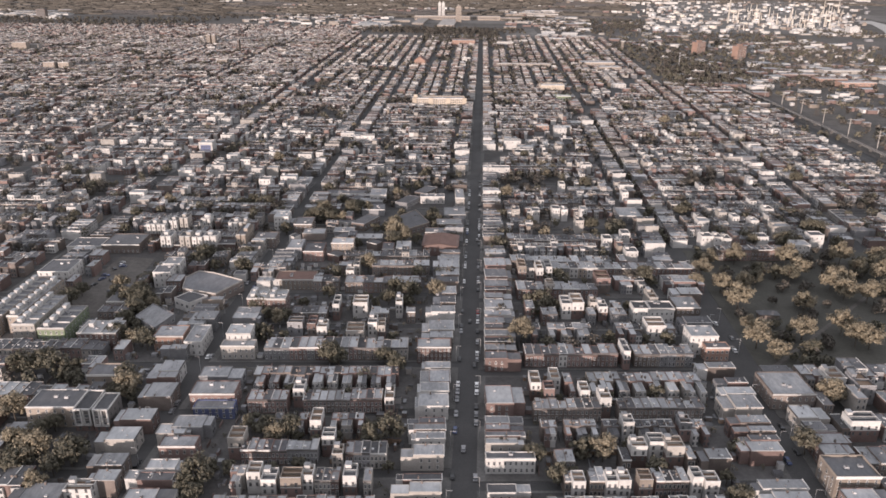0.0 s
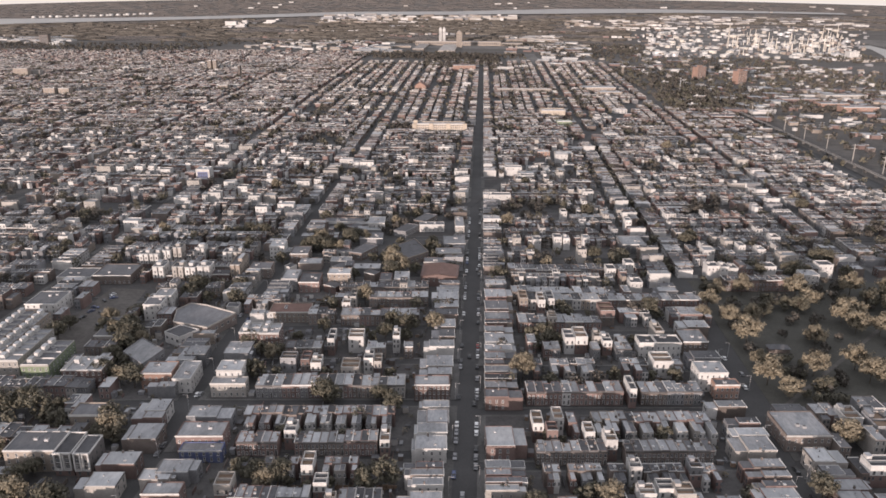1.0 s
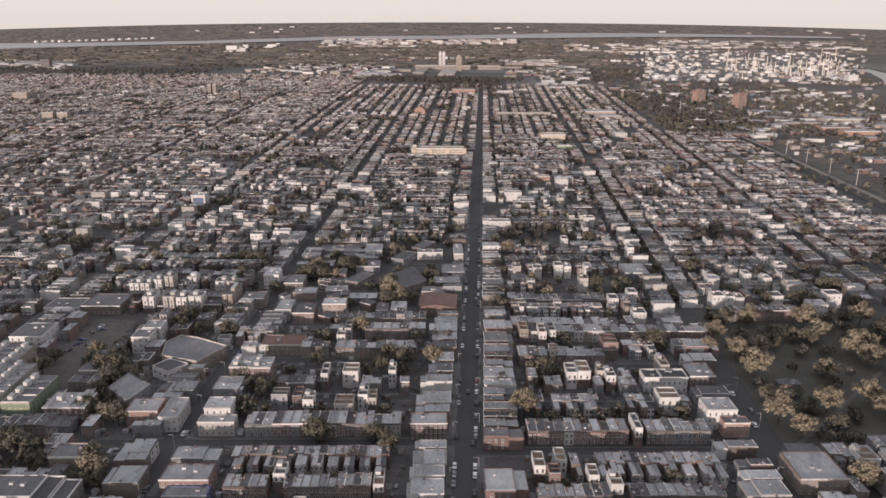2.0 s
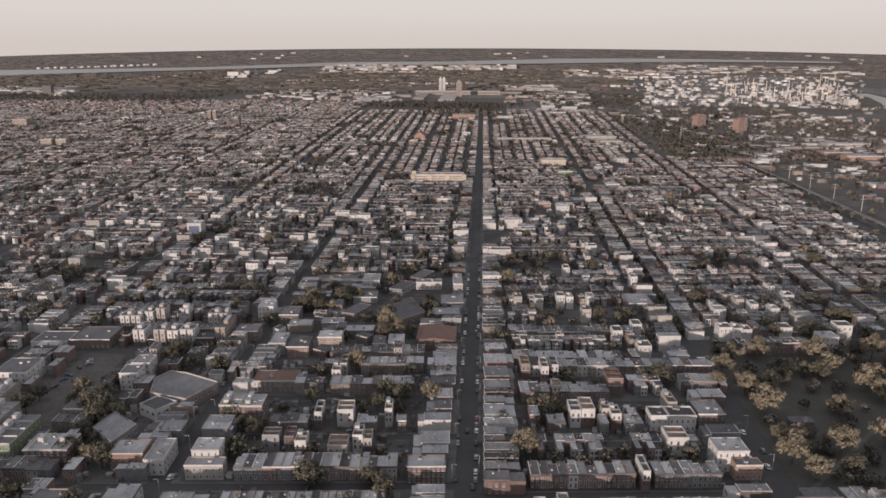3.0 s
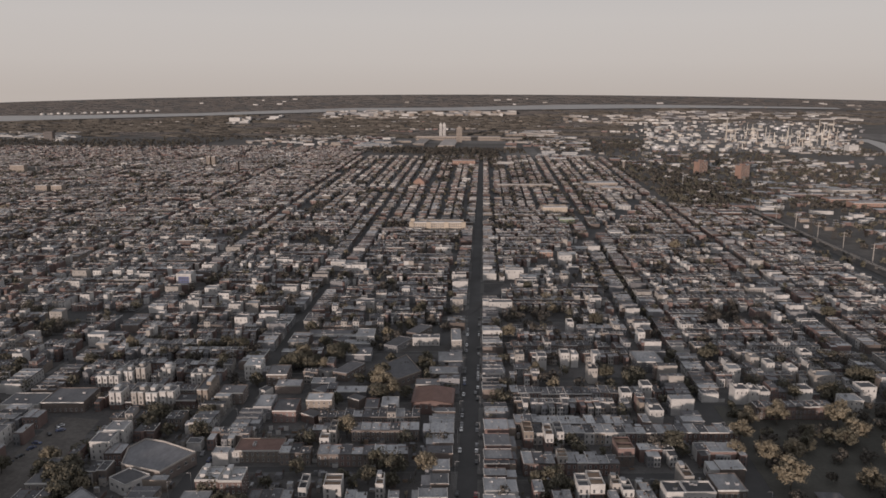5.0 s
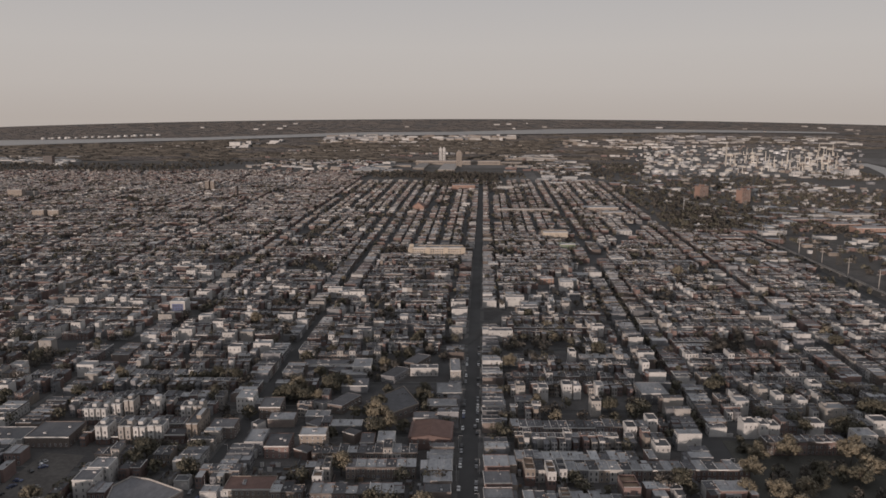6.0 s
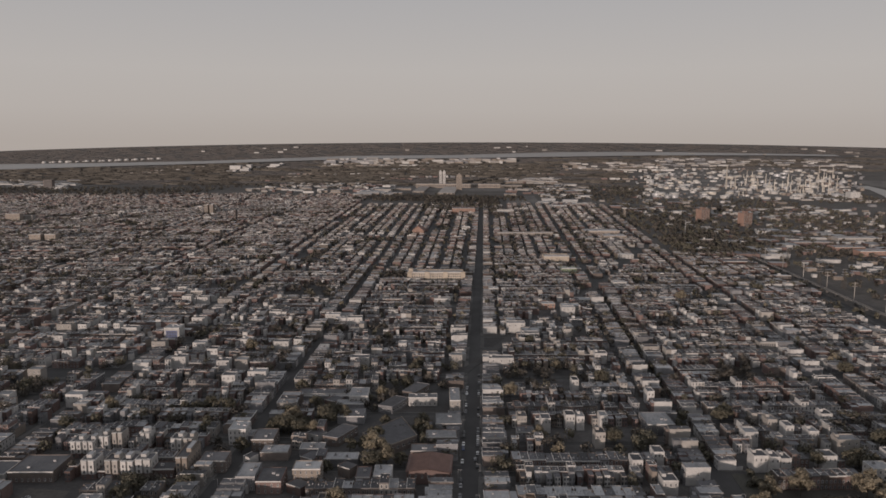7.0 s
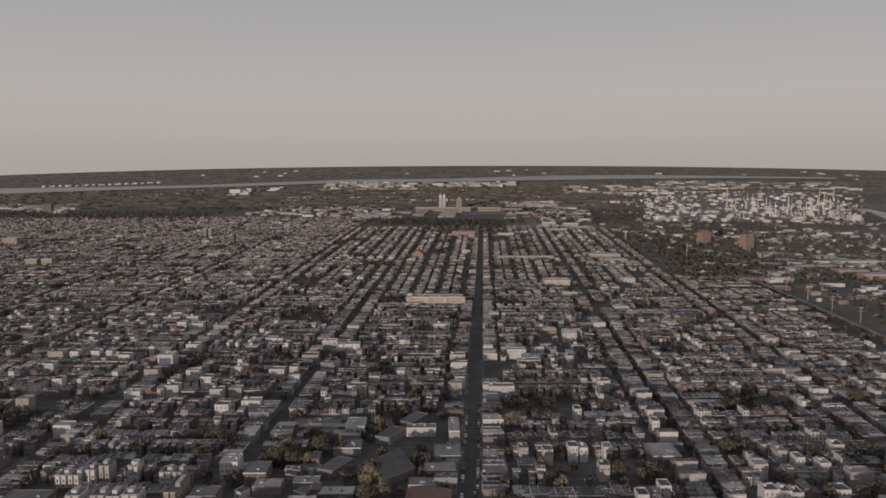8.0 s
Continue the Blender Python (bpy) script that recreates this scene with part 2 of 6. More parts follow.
WINDOW, WIDE_WINDOW, DARK_WINDOW = window_mesh(0.95, 1.6), window_mesh(1.9, 1.6), window_mesh(0.95, 1.5, "darktrim")
DOOR, CHIMNEY, HATCH, POT = door_mesh(), chimney_mesh(), hatch_mesh(), pot_mesh()
WALL_WORDS = {"brick": "red brick", "brown": "brown brick", "white": "white stucco", "cream": "cream stucco",
              "grey": "grey sided", "tan": "tan brick", "blue": "blue painted", "orange": "orange brick", "sandstone": "sandstone", "green": "pale green"}
ROOF_WORDS = {"silver": "silver coated flat roof", "pale": "white coated flat roof", "tar": "black tar flat roof", "dull": "weathered grey flat roof"}


def pick_wall(r, front, far=False):
    if front:
        return r.choices(["brick", "brown", "white", "cream", "grey", "tan"], [46, 30, 8, 4, 8, 4])[0]
    if far:
        return r.choices(["brick", "brown", "grey", "white", "cream", "tan"], [25, 23, 19, 18, 8, 7])[0]
    return r.choices(["brick", "white", "cream", "grey", "tan", "brown"], [18, 26, 14, 24, 6, 12])[0]


def pick_roof(r, far=False):
    return r.choices(["silver", "pale", "dull", "tar"], [14, 3, 30, 53] if far else [30, 10, 24, 36])[0]


KIN = {}


def plan_house(r, w, d, code="", far=False):
    """What one row house is like: heights, back wing, colours. Houses built together look alike."""
    storeys = r.choices([2, 3], [97, 3] if far and w > 6.5 else [86, 14] if far else [92, 8])[0]
    if not KIN or r.random() < 0.22:
        KIN.update(roof=pick_roof(r, far), wall=pick_wall(r, True), rear=pick_wall(r, False, far), h=r.uniform(-0.9, 0.7), main=r.random(), cornice=r.choice(["darktrim", "trim", "darktrim"]))
    same = r.random() < 0.72
    roof = KIN["roof"] if same else pick_roof(r, far)
    if code:
        roof = {"l": r.choice(("silver", "silver", "pale")), "d": "tar", "g": "dull"}[code]
    return {"w": w, "d": d, "h": (6.6 if storeys == 2 else 9.6) + KIN["h"] + r.uniform(-0.12, 0.12), "n": storeys,
            "main": d * (r.uniform(0.86, 0.92) if r.random() < 0.7 else r.uniform(0.6, 0.72)), "wing": w * r.uniform(0.55, 0.8), "low": r.uniform(0.2, 0.7) if r.random() < 0.6 else r.uniform(2.6, 3.3),
            "side": r.random() < 0.5, "wall": KIN["wall"] if same and storeys == 2 else pick_wall(r, True) if storeys == 2 else r.choice(("white", "cream", "white", "brick", "grey")), "rear": KIN["rear"] if same else pick_wall(r, False, far), "roof": roof,
            "roof2": roof if r.random() < 0.7 else pick_roof(r), "cornice": KIN["cornice"], "chimney": r.random() < 0.6, "hatch": r.random() < 0.45}


def house_walls(p, s, at=None):
    w, d, h, m = p["w"] / 2, p["d"], p["h"], p["main"]
    s.box(-w, w, 0, m, 0, h, p["wall"], p["roof"], at)
    a = -w if p["side"] else w - p["wing"]
    s.box(a, a + p["wing"], m, d, 0, h - p["low"], p["rear"], p["roof2"], at)


def near_house(x, y, turn, p, group):
    words = "%s-storey %s row house with %s" % ("three" if p["n"] == 3 else "two", WALL_WORDS[p["wall"]], ROOF_WORDS[p["roof"]])
    t = thing("row_house", words, "house", x, y, 0.15, turn, group)
    w, d, h, m = p["w"] / 2, p["d"], p["h"], p["main"]
    a = -w if p["side"] else w - p["wing"]
    b, z2 = a + p["wing"], h - p["low"]
    s = Shape()
    s.box(-w, w, 0, m, 0, h, p["wall"])
    s.rim(-w, w, 0, m, h, 0.28, 0.22, p["wall"])
    part("wall", s, t)
    s = Shape()
    s.box(a, b, m + 0.004, d, 0, z2, p["rear"])
    s.rim(a, b, m + 0.004, d, z2, 0.14, 0.16, p["rear"])
    part("back_wing", s, t, WALL_WORDS[p["rear"]] + " back wing")
    s = Shape()
    s.box(-w + 0.22, w - 0.22, 0.22, m - 0.22, h + 0.004, h + 0.1, p["roof"])
    part("roof", s, t)
    s = Shape()
    s.box(a + 0.16, b - 0.16, m + 0.17, d - 0.16, z2 + 0.004, z2 + 0.06, p["roof2"])
    part("back_roof", s, t)
    s = Shape()
    s.box(-w, w, -0.32, -0.004, h - 0.35, h + 0.2, p["cornice"])
    s.box(-w, w, -0.2, -0.004, h - 0.6, h - 0.35, p["cornice"])
    part("cornice", s, t)
    if p.get("coping"):
        side = p.get("flank") or (1 if p["side"] else -1)
        s = Shape()
        s.box(min(side * (w - 0.3), side * (w + 0.03)), max(side * (w - 0.3), side * (w + 0.03)), -0.05, m + 0.03, h + 0.284, h + 0.42, "trim")
        part("coping", s, t, "pale parapet coping")
    for k in range(p["n"]):
        z = 0.9 + 3.05 * k
        for u in (-0.25, 0.25):
            if k == 0 and u > 0:
                continue
            part("window", WINDOW, t, at=(u * p["w"], 0, z))
    part("door", DOOR, t, at=(0.27 * p["w"], 0, 0.5))
    yy, c = (d, (a + b) / 2) if z2 > 5 else (m, 0)
    for u in (-0.85, 0.85):
        part("window", WINDOW, t, at=(c + u, yy, 3.7), turn=math.pi)
    if p.get("flank"):
        for k in range(p["n"]):
            for j in range(3):
                part("window", WINDOW, t, at=(p["flank"] * w, m * (0.2 + 0.27 * j), 1.0 + 3.0 * k), turn=p["flank"] * math.pi / 2)
    if p["chimney"]:
        stack = part("chimney", CHIMNEY, t, at=(w - 0.7 if p["side"] else 0.7 - w, m * 0.6, h + 0.1))
        part("chimney_pot", POT, stack, at=(0, 0, 1.12))
    if p["hatch"]:
        part("roof_hatch", HATCH, t, at=(-0.2 * p["w"], m * 0.35, h + 0.12))
    return t


def joined_house(s, x, y, turn, p, detail):
    """The same kind of house in a joined row. detail 2: windows and cornice, 1: rims, 0: blocks alone."""
    at = (x, y, turn)
    if detail == 0:
        w, d, h = p["w"] / 2, p["d"], p["h"]
        if p["n"] == 2 and p["rear"] in ("white", "cream") and p["side"]:
            p["rear"] = "brown"
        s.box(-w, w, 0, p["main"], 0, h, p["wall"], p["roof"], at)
        if p["chimney"]:
            a = w - 0.35 if p.get("flank") == 1 else -w
            s.box(a, a + 0.35, 0, p["main"], h + 0.002, h + 0.55, "trim" if p["side"] else "tan", None, at)
        if not p["chimney"]:
            a = p["main"] - 0.3 if p.get("rear_line") else -0.3
            s.box(-w, w, a, a + 0.3, h - 0.7 if a < 0 else h + 0.002, h + 0.4, "trim" if p["side"] else "cream", None, at)
        if p["hatch"]:
            s.box(w - 1.6, w - 0.4, p["main"] * 0.5, p["main"] * 0.5 + 2.2, h, h + 1.3, p["rear"], "dusty", at)
        if p["low"] < 2.4:
            a = -w if p["side"] else w - p["wing"]
            s.box(a, a + p["wing"], p["main"], d, 0, h - p["low"], p["rear"], p["roof2"], at)
        return
    house_walls(p, s, at)
    w, d, h, m = p["w"] / 2, p["d"], p["h"], p["main"]
    a = -w if p["side"] else w - p["wing"]
    b, z2 = a + p["wing"], h - p["low"]
    s.box(-w, w, -0.3, 0.0, h - 0.35, h + 0.25, p["cornice"], None, at)
    s.box(-w, -w + 0.2, 0, m, h + 0.004, h + 0.3, p["wall"], None, at)
    if p.get("coping", p["chimney"]):
        side = p.get("flank") or -1
        if p.get("rear_line"):
            s.box(-w, w, m - 0.3, m + 0.03, h + 0.254, h + 0.45, "trim", None, at)
        s.box(min(side * (w - 0.3), side * (w + 0.03)), max(side * (w - 0.3), side * (w + 0.03)), -0.05, m + 0.03, h + 0.304, h + 0.45, "trim", None, at)
    s.box(-w + 0.2, w, m - 0.2, m, h + 0.004, h + 0.25, p["rear"], None, at)
    if p["chimney"]:
        cx = w - 0.7 if p["side"] else 0.7 - w
        s.box(cx - 0.4, cx + 0.4, m * 0.55, m * 0.55 + 0.6, h, h + 1.1, "brown", "concrete", at)
    if p["hatch"]:
        s.box(-0.2 * p["w"] - 0.5, -0.2 * p["w"] + 0.5, m * 0.3, m * 0.3 + 1, h, h + 0.5, "trim", "pale", at)
    if detail < 2:
        return
    for k in range(2):
        vx, vy = w * (0.45 - 0.8 * k) * (1 if p["side"] else -1), m * (0.25 + 0.4 * ((p["w"] * 7 + k * 3.3) % 1))
        s.box(vx - 0.22, vx + 0.22, vy, vy + 0.4, h, h + 0.55, "steel", "tar", at)
    for k in range(p["n"]):
        z = 1.0 + 3.05 * k
        for u in (-0.25, 0.25):
            cx = u * p["w"]
            s.box(cx - 0.55, cx + 0.55, -0.05, 0, z - 0.1, z + 1.7, "trim", None, at)
            s.box(cx - 0.42, cx + 0.42, -0.09, -0.05, z, z + 1.6, "glass", None, at)
    yy, c = (d, (a + b) / 2) if z2 > 5 else (m, 0)
    for z in (1.0, 3.7):
        for u in (-0.85, 0.85):
            s.box(c + u - 0.45, c + u + 0.45, yy, yy + 0.06, z, z + 1.5, "glass", None, at)



def tall_house(x0, x1, y, h, depth, wall, group="tall new houses", deck=True):
    """A taller rebuilt row house: stucco walls, roof deck behind parapets, stair head."""
    w = (x1 - x0) / 2
    t = thing("tall_row_house", "three-storey %s row house with parapets and roof deck" % WALL_WORDS[wall], "house", (x0 + x1) / 2, y, 0.15, SLANT, group)
    s = Shape()
    low = 5.9 if int(x0 * 10) % 3 else 0.0
    s.box(-w, w, 0, depth, low, h - 1.3, wall)
    s.rim(-w, w, 0, depth, h - 1.3, 1.3, 0.26, wall)
    part("wall", s, t)
    if low:
        s = Shape()
        s.box(-w, w, 0.002, depth, 0, low, "brick" if wall != "brick" else "brown")
        s.box(-w - 0.04, w + 0.04, -0.12, -0.004, low - 0.2, low + 0.05, "trim")
        part("lower_wall", s, t, "brick lower storeys")
    s = Shape()
    s.box(-w + 0.26, w - 0.26, 0.26, depth - 0.26, h - 1.296, h - 1.2, "wood" if deck else "tar")
    part("roof", s, t, "boarded roof deck" if deck else "tarred flat roof")
    s = Shape()
    s.box(-w - 0.03, w + 0.03, -0.03, 0.32, h + 0.003, h + 0.1, "trim")
    part("coping", s, t, "pale parapet coping")
    s = Shape()
    s.box(-w + 0.26, w - 0.26, depth * 0.5 - 0.12, depth * 0.5 + 0.12, h - 1.2, h - 0.05, wall)
    part("party_wall", s, t)
    if int(x0 * 10) % 2:
        s = Shape()
        s.box(-w + 0.5, -w + 0.5 + min(2.2, w), depth * 0.62, depth - 0.5, h - 1.2, h + 1.2, wall)
        s.box(-w + 0.4, -w + 0.6 + min(2.2, w), depth * 0.62 - 0.1, depth - 0.4, h + 1.2, h + 1.32, "silver")
        part("stair_head", s, t)
    n = max(2, int(2 * w / 2.9))
    for k in range(1, 3):
        for j in range(n):
            part("window", DARK_WINDOW, t, at=(-w + 2 * w * (j + 0.5) / n, 0, 0.8 + 2.75 * k))
    for k in range(1, 3):
        part("window", DARK_WINDOW, t, at=(w, depth * 0.3, 0.8 + 2.75 * k), turn=math.pi / 2)
    keep_out.append((x0 - 0.2, x1 + 0.2, y - 0.5, y + depth + 0.5))
    return t


def flat_building(name, label, category, x0, x1, y0, y1, h, wall, roof, storeys, step=2.6, rise=0.5, band=None, sides=True, wide=False, win=True, turn=SLANT, group="", heads=0):
    """A free-standing flat-roofed building with a parapet, rows of windows and roof plant."""
    w, d = (x1 - x0) / 2, y1 - y0
    t = thing(name, label, category, (x0 + x1) / 2, y0, 0.15, turn, group)
    s = Shape()
    s.box(-w, w, 0, d, 0, h, wall)
    s.rim(-w, w, 0, d, h, rise, 0.3, band or wall)
    part("wall", s, t)
    s = Shape()
    s.box(-w + 0.3, w - 0.3, 0.3, d - 0.3, h + 0.004, h + 0.12, roof)
    part("roof", s, t)
    s = Shape()
    s.box(-w - 0.15, w + 0.15, -0.2, -0.004, h - 0.25, h + rise, band or "trim")
    part("cornice", s, t)
    r = random.Random(int(x0 * 7 + y0))
    for k in range(2 if w * d > 60 else 1):
        s = Shape()
        a, b = r.uniform(-0.6, 0.5) * w, r.uniform(0.2, 0.75) * d
        s.box(a, a + 1.6, b, b + 1.3, h + 0.16, h + 1.1, "steel")
        s.box(a + 0.3, a + 1.3, b + 0.25, b + 1.05, h + 1.1, h + 1.25, "darktrim")
        part("roof_unit", s, t)
    for k in range(heads):
        s = Shape()
        if d > 2 * w:
            a, b = -w + 0.35 * w, d * (k + 0.5) / heads - 1.2
        else:
            a, b = -w + 2 * w * (k + 0.5) / heads - 1.2, d * 0.45
        s.box(a, a + 2.4, b, b + 3.6, h + 0.12, h + 2.5, "white")
        s.box(a - 0.1, a + 2.5, b - 0.1, b + 3.7, h + 2.5, h + 2.62, "pale")
        part("stair_head", s, t)
        s = Shape()
        if d > 2 * w:
            s.box(-w + 0.3, w - 0.3, b - 2.2, b - 2.0, h + 0.12, h + 1.0, "white")
        else:
            s.box(a - 1.6, a - 1.4, 0.3, d - 0.3, h + 0.12, h + 1.0, "white")
        part("party_wall", s, t)
    if win:
        hs = (h - 0.4) / storeys
        glass = WIDE_WINDOW if wide else WINDOW
        n = max(1, int(2 * w / step))
        for k in range(storeys):
            for j in range(n):
                part("window", glass, t, at=(-w + 2 * w * (j + 0.5) / n, 0, hs * k + 0.9))
        if sides:
            n = max(1, int(d / step / 1.3))
            for k in range(storeys):
                for j in range(n):
                    yy = d * (j + 0.5) / n
                    part("window", glass, t, at=(w if x0 < -20 else -w, yy, hs * k + 0.9), turn=math.pi / 2 if x0 < -20 else -math.pi / 2)
    keep_out.append((min(x0, x1) - 0.3, max(x0, x1) + 0.3, y0 - 0.5, y1 + 0.5))
    return t


# ---- single buildings that stand out ----
flat_building("corner_building", "grey brick corner building with stained silver flat roof", "building", 132, 151.5, 271, 290.4, 7.5, "brown", "silver", 2)
flat_building("orange_brick_building", "orange brick corner building with lit front", "building", 114.6, 126.4, 312.9, 318.9, 7.3, "orange", "tar", 2, 2.2)
flat_building("white_corner_house", "white stucco three-storey corner house", "house", 108.4, 122.5, 319.3, 331, 10.2, "white", "pale", 3)
flat_building("apartment_house", "brick apartment house with white upper walls", "house", -200.5, -181, 302.4, 316.6, 9.6, "brick", "pale", 3, band="white", heads=2)
flat_building("green_apartment_house", "pale green long apartment house with roof decks", "house", -222.7, -209, 305, 333, 9.6, "green", "dull", 3, band="cream", heads=4)
flat_building("white_apartment_house", "long pale stucco apartment house", "house", -238.5, -227, 309, 346, 9.6, "cream", "silver", 3, heads=6)
flat_building("tan_apartment_house", "long tan apartment house with white roof heads", "house", -259, -249, 312, 369, 9.6, "tan", "dull", 3, heads=9)
flat_building("tan_apartment_house", "long tan apartment house with white roof heads", "house", -247, -240.5, 318, 368, 9.6, "tan", "silver", 3, heads=8)
flat_building("workshop", "tan brick workshop with grey flat roof and parapet", "building", -176.7, -160.8, 266, 276.5, 7.6, "tan", "dull", 2, 4, 0.7)
flat_building("new_apartment_block", "new apartment block with white and tan bays", "building", -187, -166.5, 236.2, 250, 9.6, "tan", "dull", 3, 3.0, 0.5, "white")


def framed_block(x0, x1, y, h, depth, bays):
    """A new apartment block: dark wall, white frames round stacked windows, red ground floor."""
    w = (x1 - x0) / 2
    t = thing("new_apartment_block", "new dark apartment block with white framed bays", "building", (x0 + x1) / 2, y, 0.15, SLANT)
    s = Shape()
    s.box(-w, w, 0, depth, 0, 3.0, "brick")
    s.box(-w, w, 0, depth, 3.0, h, "darktrim")
    part("wall", s, t)
    s = Shape()
    s.rim(-w, w, 0, depth, h, 0.7, 0.35, "white")
    part("parapet", s, t)
    s = Shape()
    s.box(-w + 0.35, w - 0.35, 0.35, depth - 0.35, h + 0.004, h + 0.1, "tar")
    part("roof", s, t)
    step = 2 * w / bays
    for k in range(bays):
        a = -w + step * k
        s = Shape()
        s.box(a + 0.2, a + 0.75, -0.7, -0.004, 2.8, h + 0.9, "white")
        s.box(a + step - 0.75, a + step - 0.2, -0.7, -0.004, 2.8, h + 0.9, "white")
        s.box(a + 0.75, a + step - 0.75, -0.7, -0.004, h + 0.2, h + 0.9, "white")
        s.box(a + 0.75, a + step - 0.75, -0.7, -0.004, 2.8, 3.2, "white")
        part("bay_frame", s, t)
        for z in (3.6, 6.4):
            part("window", WIDE_WINDOW, t, at=(a + step / 2, -0.02, z))
        part("window", DARK_WINDOW, t, at=(a + step / 2, 0, 0.7))
    for k in range(int(depth / 4)):
        for z in (0.9, 3.8, 6.7):
            part("window", DARK_WINDOW, t, at=(w, 2 + 4 * k, z), turn=math.pi / 2)
    keep_out.append((x0 - 0.3, x1 + 0.3, y - 1, y + depth + 0.5))


framed_block(-165.8, -158.5, 234.5, 10.0, 15, 2)
framed_block(-157.6, -151, 234.5, 10.2, 13, 2)
flat_building("stained_roof_house", "brown brick corner house with stained silver roof", "house", 110.7, 124.2, 358.7, 374, 7.5, "brown", "silver", 2)
flat_building("blue_house", "blue painted low shop house beside the street", "house", -120, -102.6, 246.5, 252.6, 5.5, "blue", "silver", 2)
flat_building("brick_shop_house", "red brick shop house with grey roof", "house", -123.8, -104.2, 253.2, 264.3, 8.0, "brick", "silver", 2)
flat_building("brick_shop_house", "red brick corner shop house with grey roof", "house", -121.8, -107.6, 215.8, 223, 7.6, "brick", "silver", 2)
flat_building("white_corner_shop", "white painted corner shop house", "house", -125.7, -109, 298.4, 305, 7.2, "cream", "silver", 2)
flat_building("white_upper_house", "white stucco tall house behind the shop", "house", -125, -112.8, 305.4, 315.9, 10.4, "white", "pale", 3)
flat_building("brick_apartment_house", "three-storey brick house with white bay tops", "house", -127.6, -117.2, 347.8, 360, 10.0, "brick", "pale", 3, 2.2, 0.9, "white", heads=2)
flat_building("brick_apartment_house", "three-storey brick house with white bay tops", "house", -116.6, -106.1, 347.8, 360, 10.0, "brick", "pale", 3, 2.2, 0.9, "white", heads=2)
flat_building("grey_house", "grey stucco house with flat roof", "house", -127.6, -117.5, 433.6, 450.9, 8.0, "grey", "silver", 2, 3.2, 0.4)
flat_building("brick_house", "dark brick house pair with flat roofs", "house", -64.4, -56.5, 438.7, 451.7, 7.0, "brick", "tar", 2, 3.2, 0.4)
flat_building("grey_house", "pale grey house beside the church", "house", -55.0, -45.2, 440.3, 453.4, 7.5, "white", "silver", 2, 3.2, 0.4)
flat_building("brick_hall", "brown brick hall behind the church", "hall", -38.2, -23.0, 472.2, 482.0, 8.0, "brown", "dull", 2, 3.2, 0.4)
flat_building("shop_row", "low row of shops with silver roofs", "house", -31.7, -12.6, 495.9, 507.8, 6.5, "brown", "silver", 2, 3.2, 0.4)
flat_building("shop_row", "low row of shops with silver roofs", "house", -27.1, -10.7, 517.7, 536.3, 6.5, "grey", "silver", 2, 3.2, 0.4)
flat_building("white_shop_row", "low white fronted row with dark windows", "house", -49.5, -29.4, 565.9, 574.1, 6.0, "white", "dull", 1, 3.2, 0.4)
flat_building("long_shed", "long low brick shed with pale roof edge", "shed", -129.6, -95.1, 571.7, 583.5, 5.0, "brown", "dull", 1, 3.2, 0.7)
flat_building("white_house", "white stucco house with flat roof", "house", -90.6, -77.6, 560.5, 578.8, 8.0, "white", "silver", 2, 3.2, 0.4)
flat_building("grey_house", "brown brick house with dark flat roof", "house", -155.5, -140.7, 453.6, 466.5, 7.0, "brown", "dull", 2, 3.2, 0.4)
flat_building("brick_house", "brick house row with dark roofs", "house", -115.9, -102.6, 430.9, 447.9, 7.0, "brick", "tar", 2, 3.2, 0.4)
flat_building("shed_row", "low sheds with long pale roofs", "shed", -126.1, -110.1, 471.7, 482.6, 5.0, "brown", "silver", 1, 3.2, 0.4, win=False)
flat_building("shed_row", "low sheds with long pale roofs", "shed", -92.8, -75.1, 530.1, 544.9, 5.0, "grey", "dull", 1, 3.2, 0.4, win=False)
flat_building("brick_house", "brick corner house with grey roof", "house", -135.1, -122.0, 483.6, 500.4, 7.5, "brown", "dull", 2, 3.2, 0.4)
flat_building("white_flats", "white stucco flats above the lot", "house", -195.9, -185.7, 381.7, 393.1, 10.0, "white", "dull", 3, 3.2, 0.4)
flat_building("white_flats", "white stucco flats above the lot", "house", -194.8, -184.4, 394.2, 405.4, 10.5, "white", "silver", 3, 3.2, 0.4)
flat_building("stone_house", "pale house with grey flat roof", "house", -207.6, -192.8, 346.4, 371.1, 6.5, "cream", "dull", 2, 3.2, 0.4)
flat_building("brick_house", "brown brick house with flat roof", "house", -266.7, -248.4, 380.1, 399.8, 9.0, "white", "dull", 3, 3.2, 0.4)
flat_building("low_store", "low store with wide grey flat roof", "building", -278, -255.6, 432.7, 450, 5.4, "white", "dull", 1, 3)
flat_building("low_store", "low store with wide grey flat roof", "building", -254.8, -230, 436, 458, 6.0, "brown", "dull", 1, 3)
flat_building("brick_shop_house", "red brick row of shops with flat roof", "building", -122, -98, 384.3, 398, 6.4, "tan", "redroof", 2)
flat_building("yellow_house", "tan brick three-storey house with lit front", "house", -99, -84, 441.4, 452, 9.4, "tan", "pale", 3)
flat_building("orange_shop_house", "orange brick shop house on the corner", "house", -162, -147, 303.8, 316, 8.4, "orange", "silver", 2)
flat_building("grey_shop_house", "grey stucco shop house", "house", -145.1, -136.3, 300.6, 319, 7.6, "white", "silver", 2)
flat_building("white_block", "white stucco apartment block", "building", -152, -141.4, 491.7, 505, 10, "white", "pale", 3)
flat_building("pink_block", "pale pink stucco block beside the street", "building", -19.5, -12.5, 549, 575, 10.5, "cream", "silver", 3)
flat_building("white_shop_house", "white painted shop house with row of windows", "house", 5.6, 24.7, 217.7, 222, 6.8, "white", "tar", 2, 2.0)
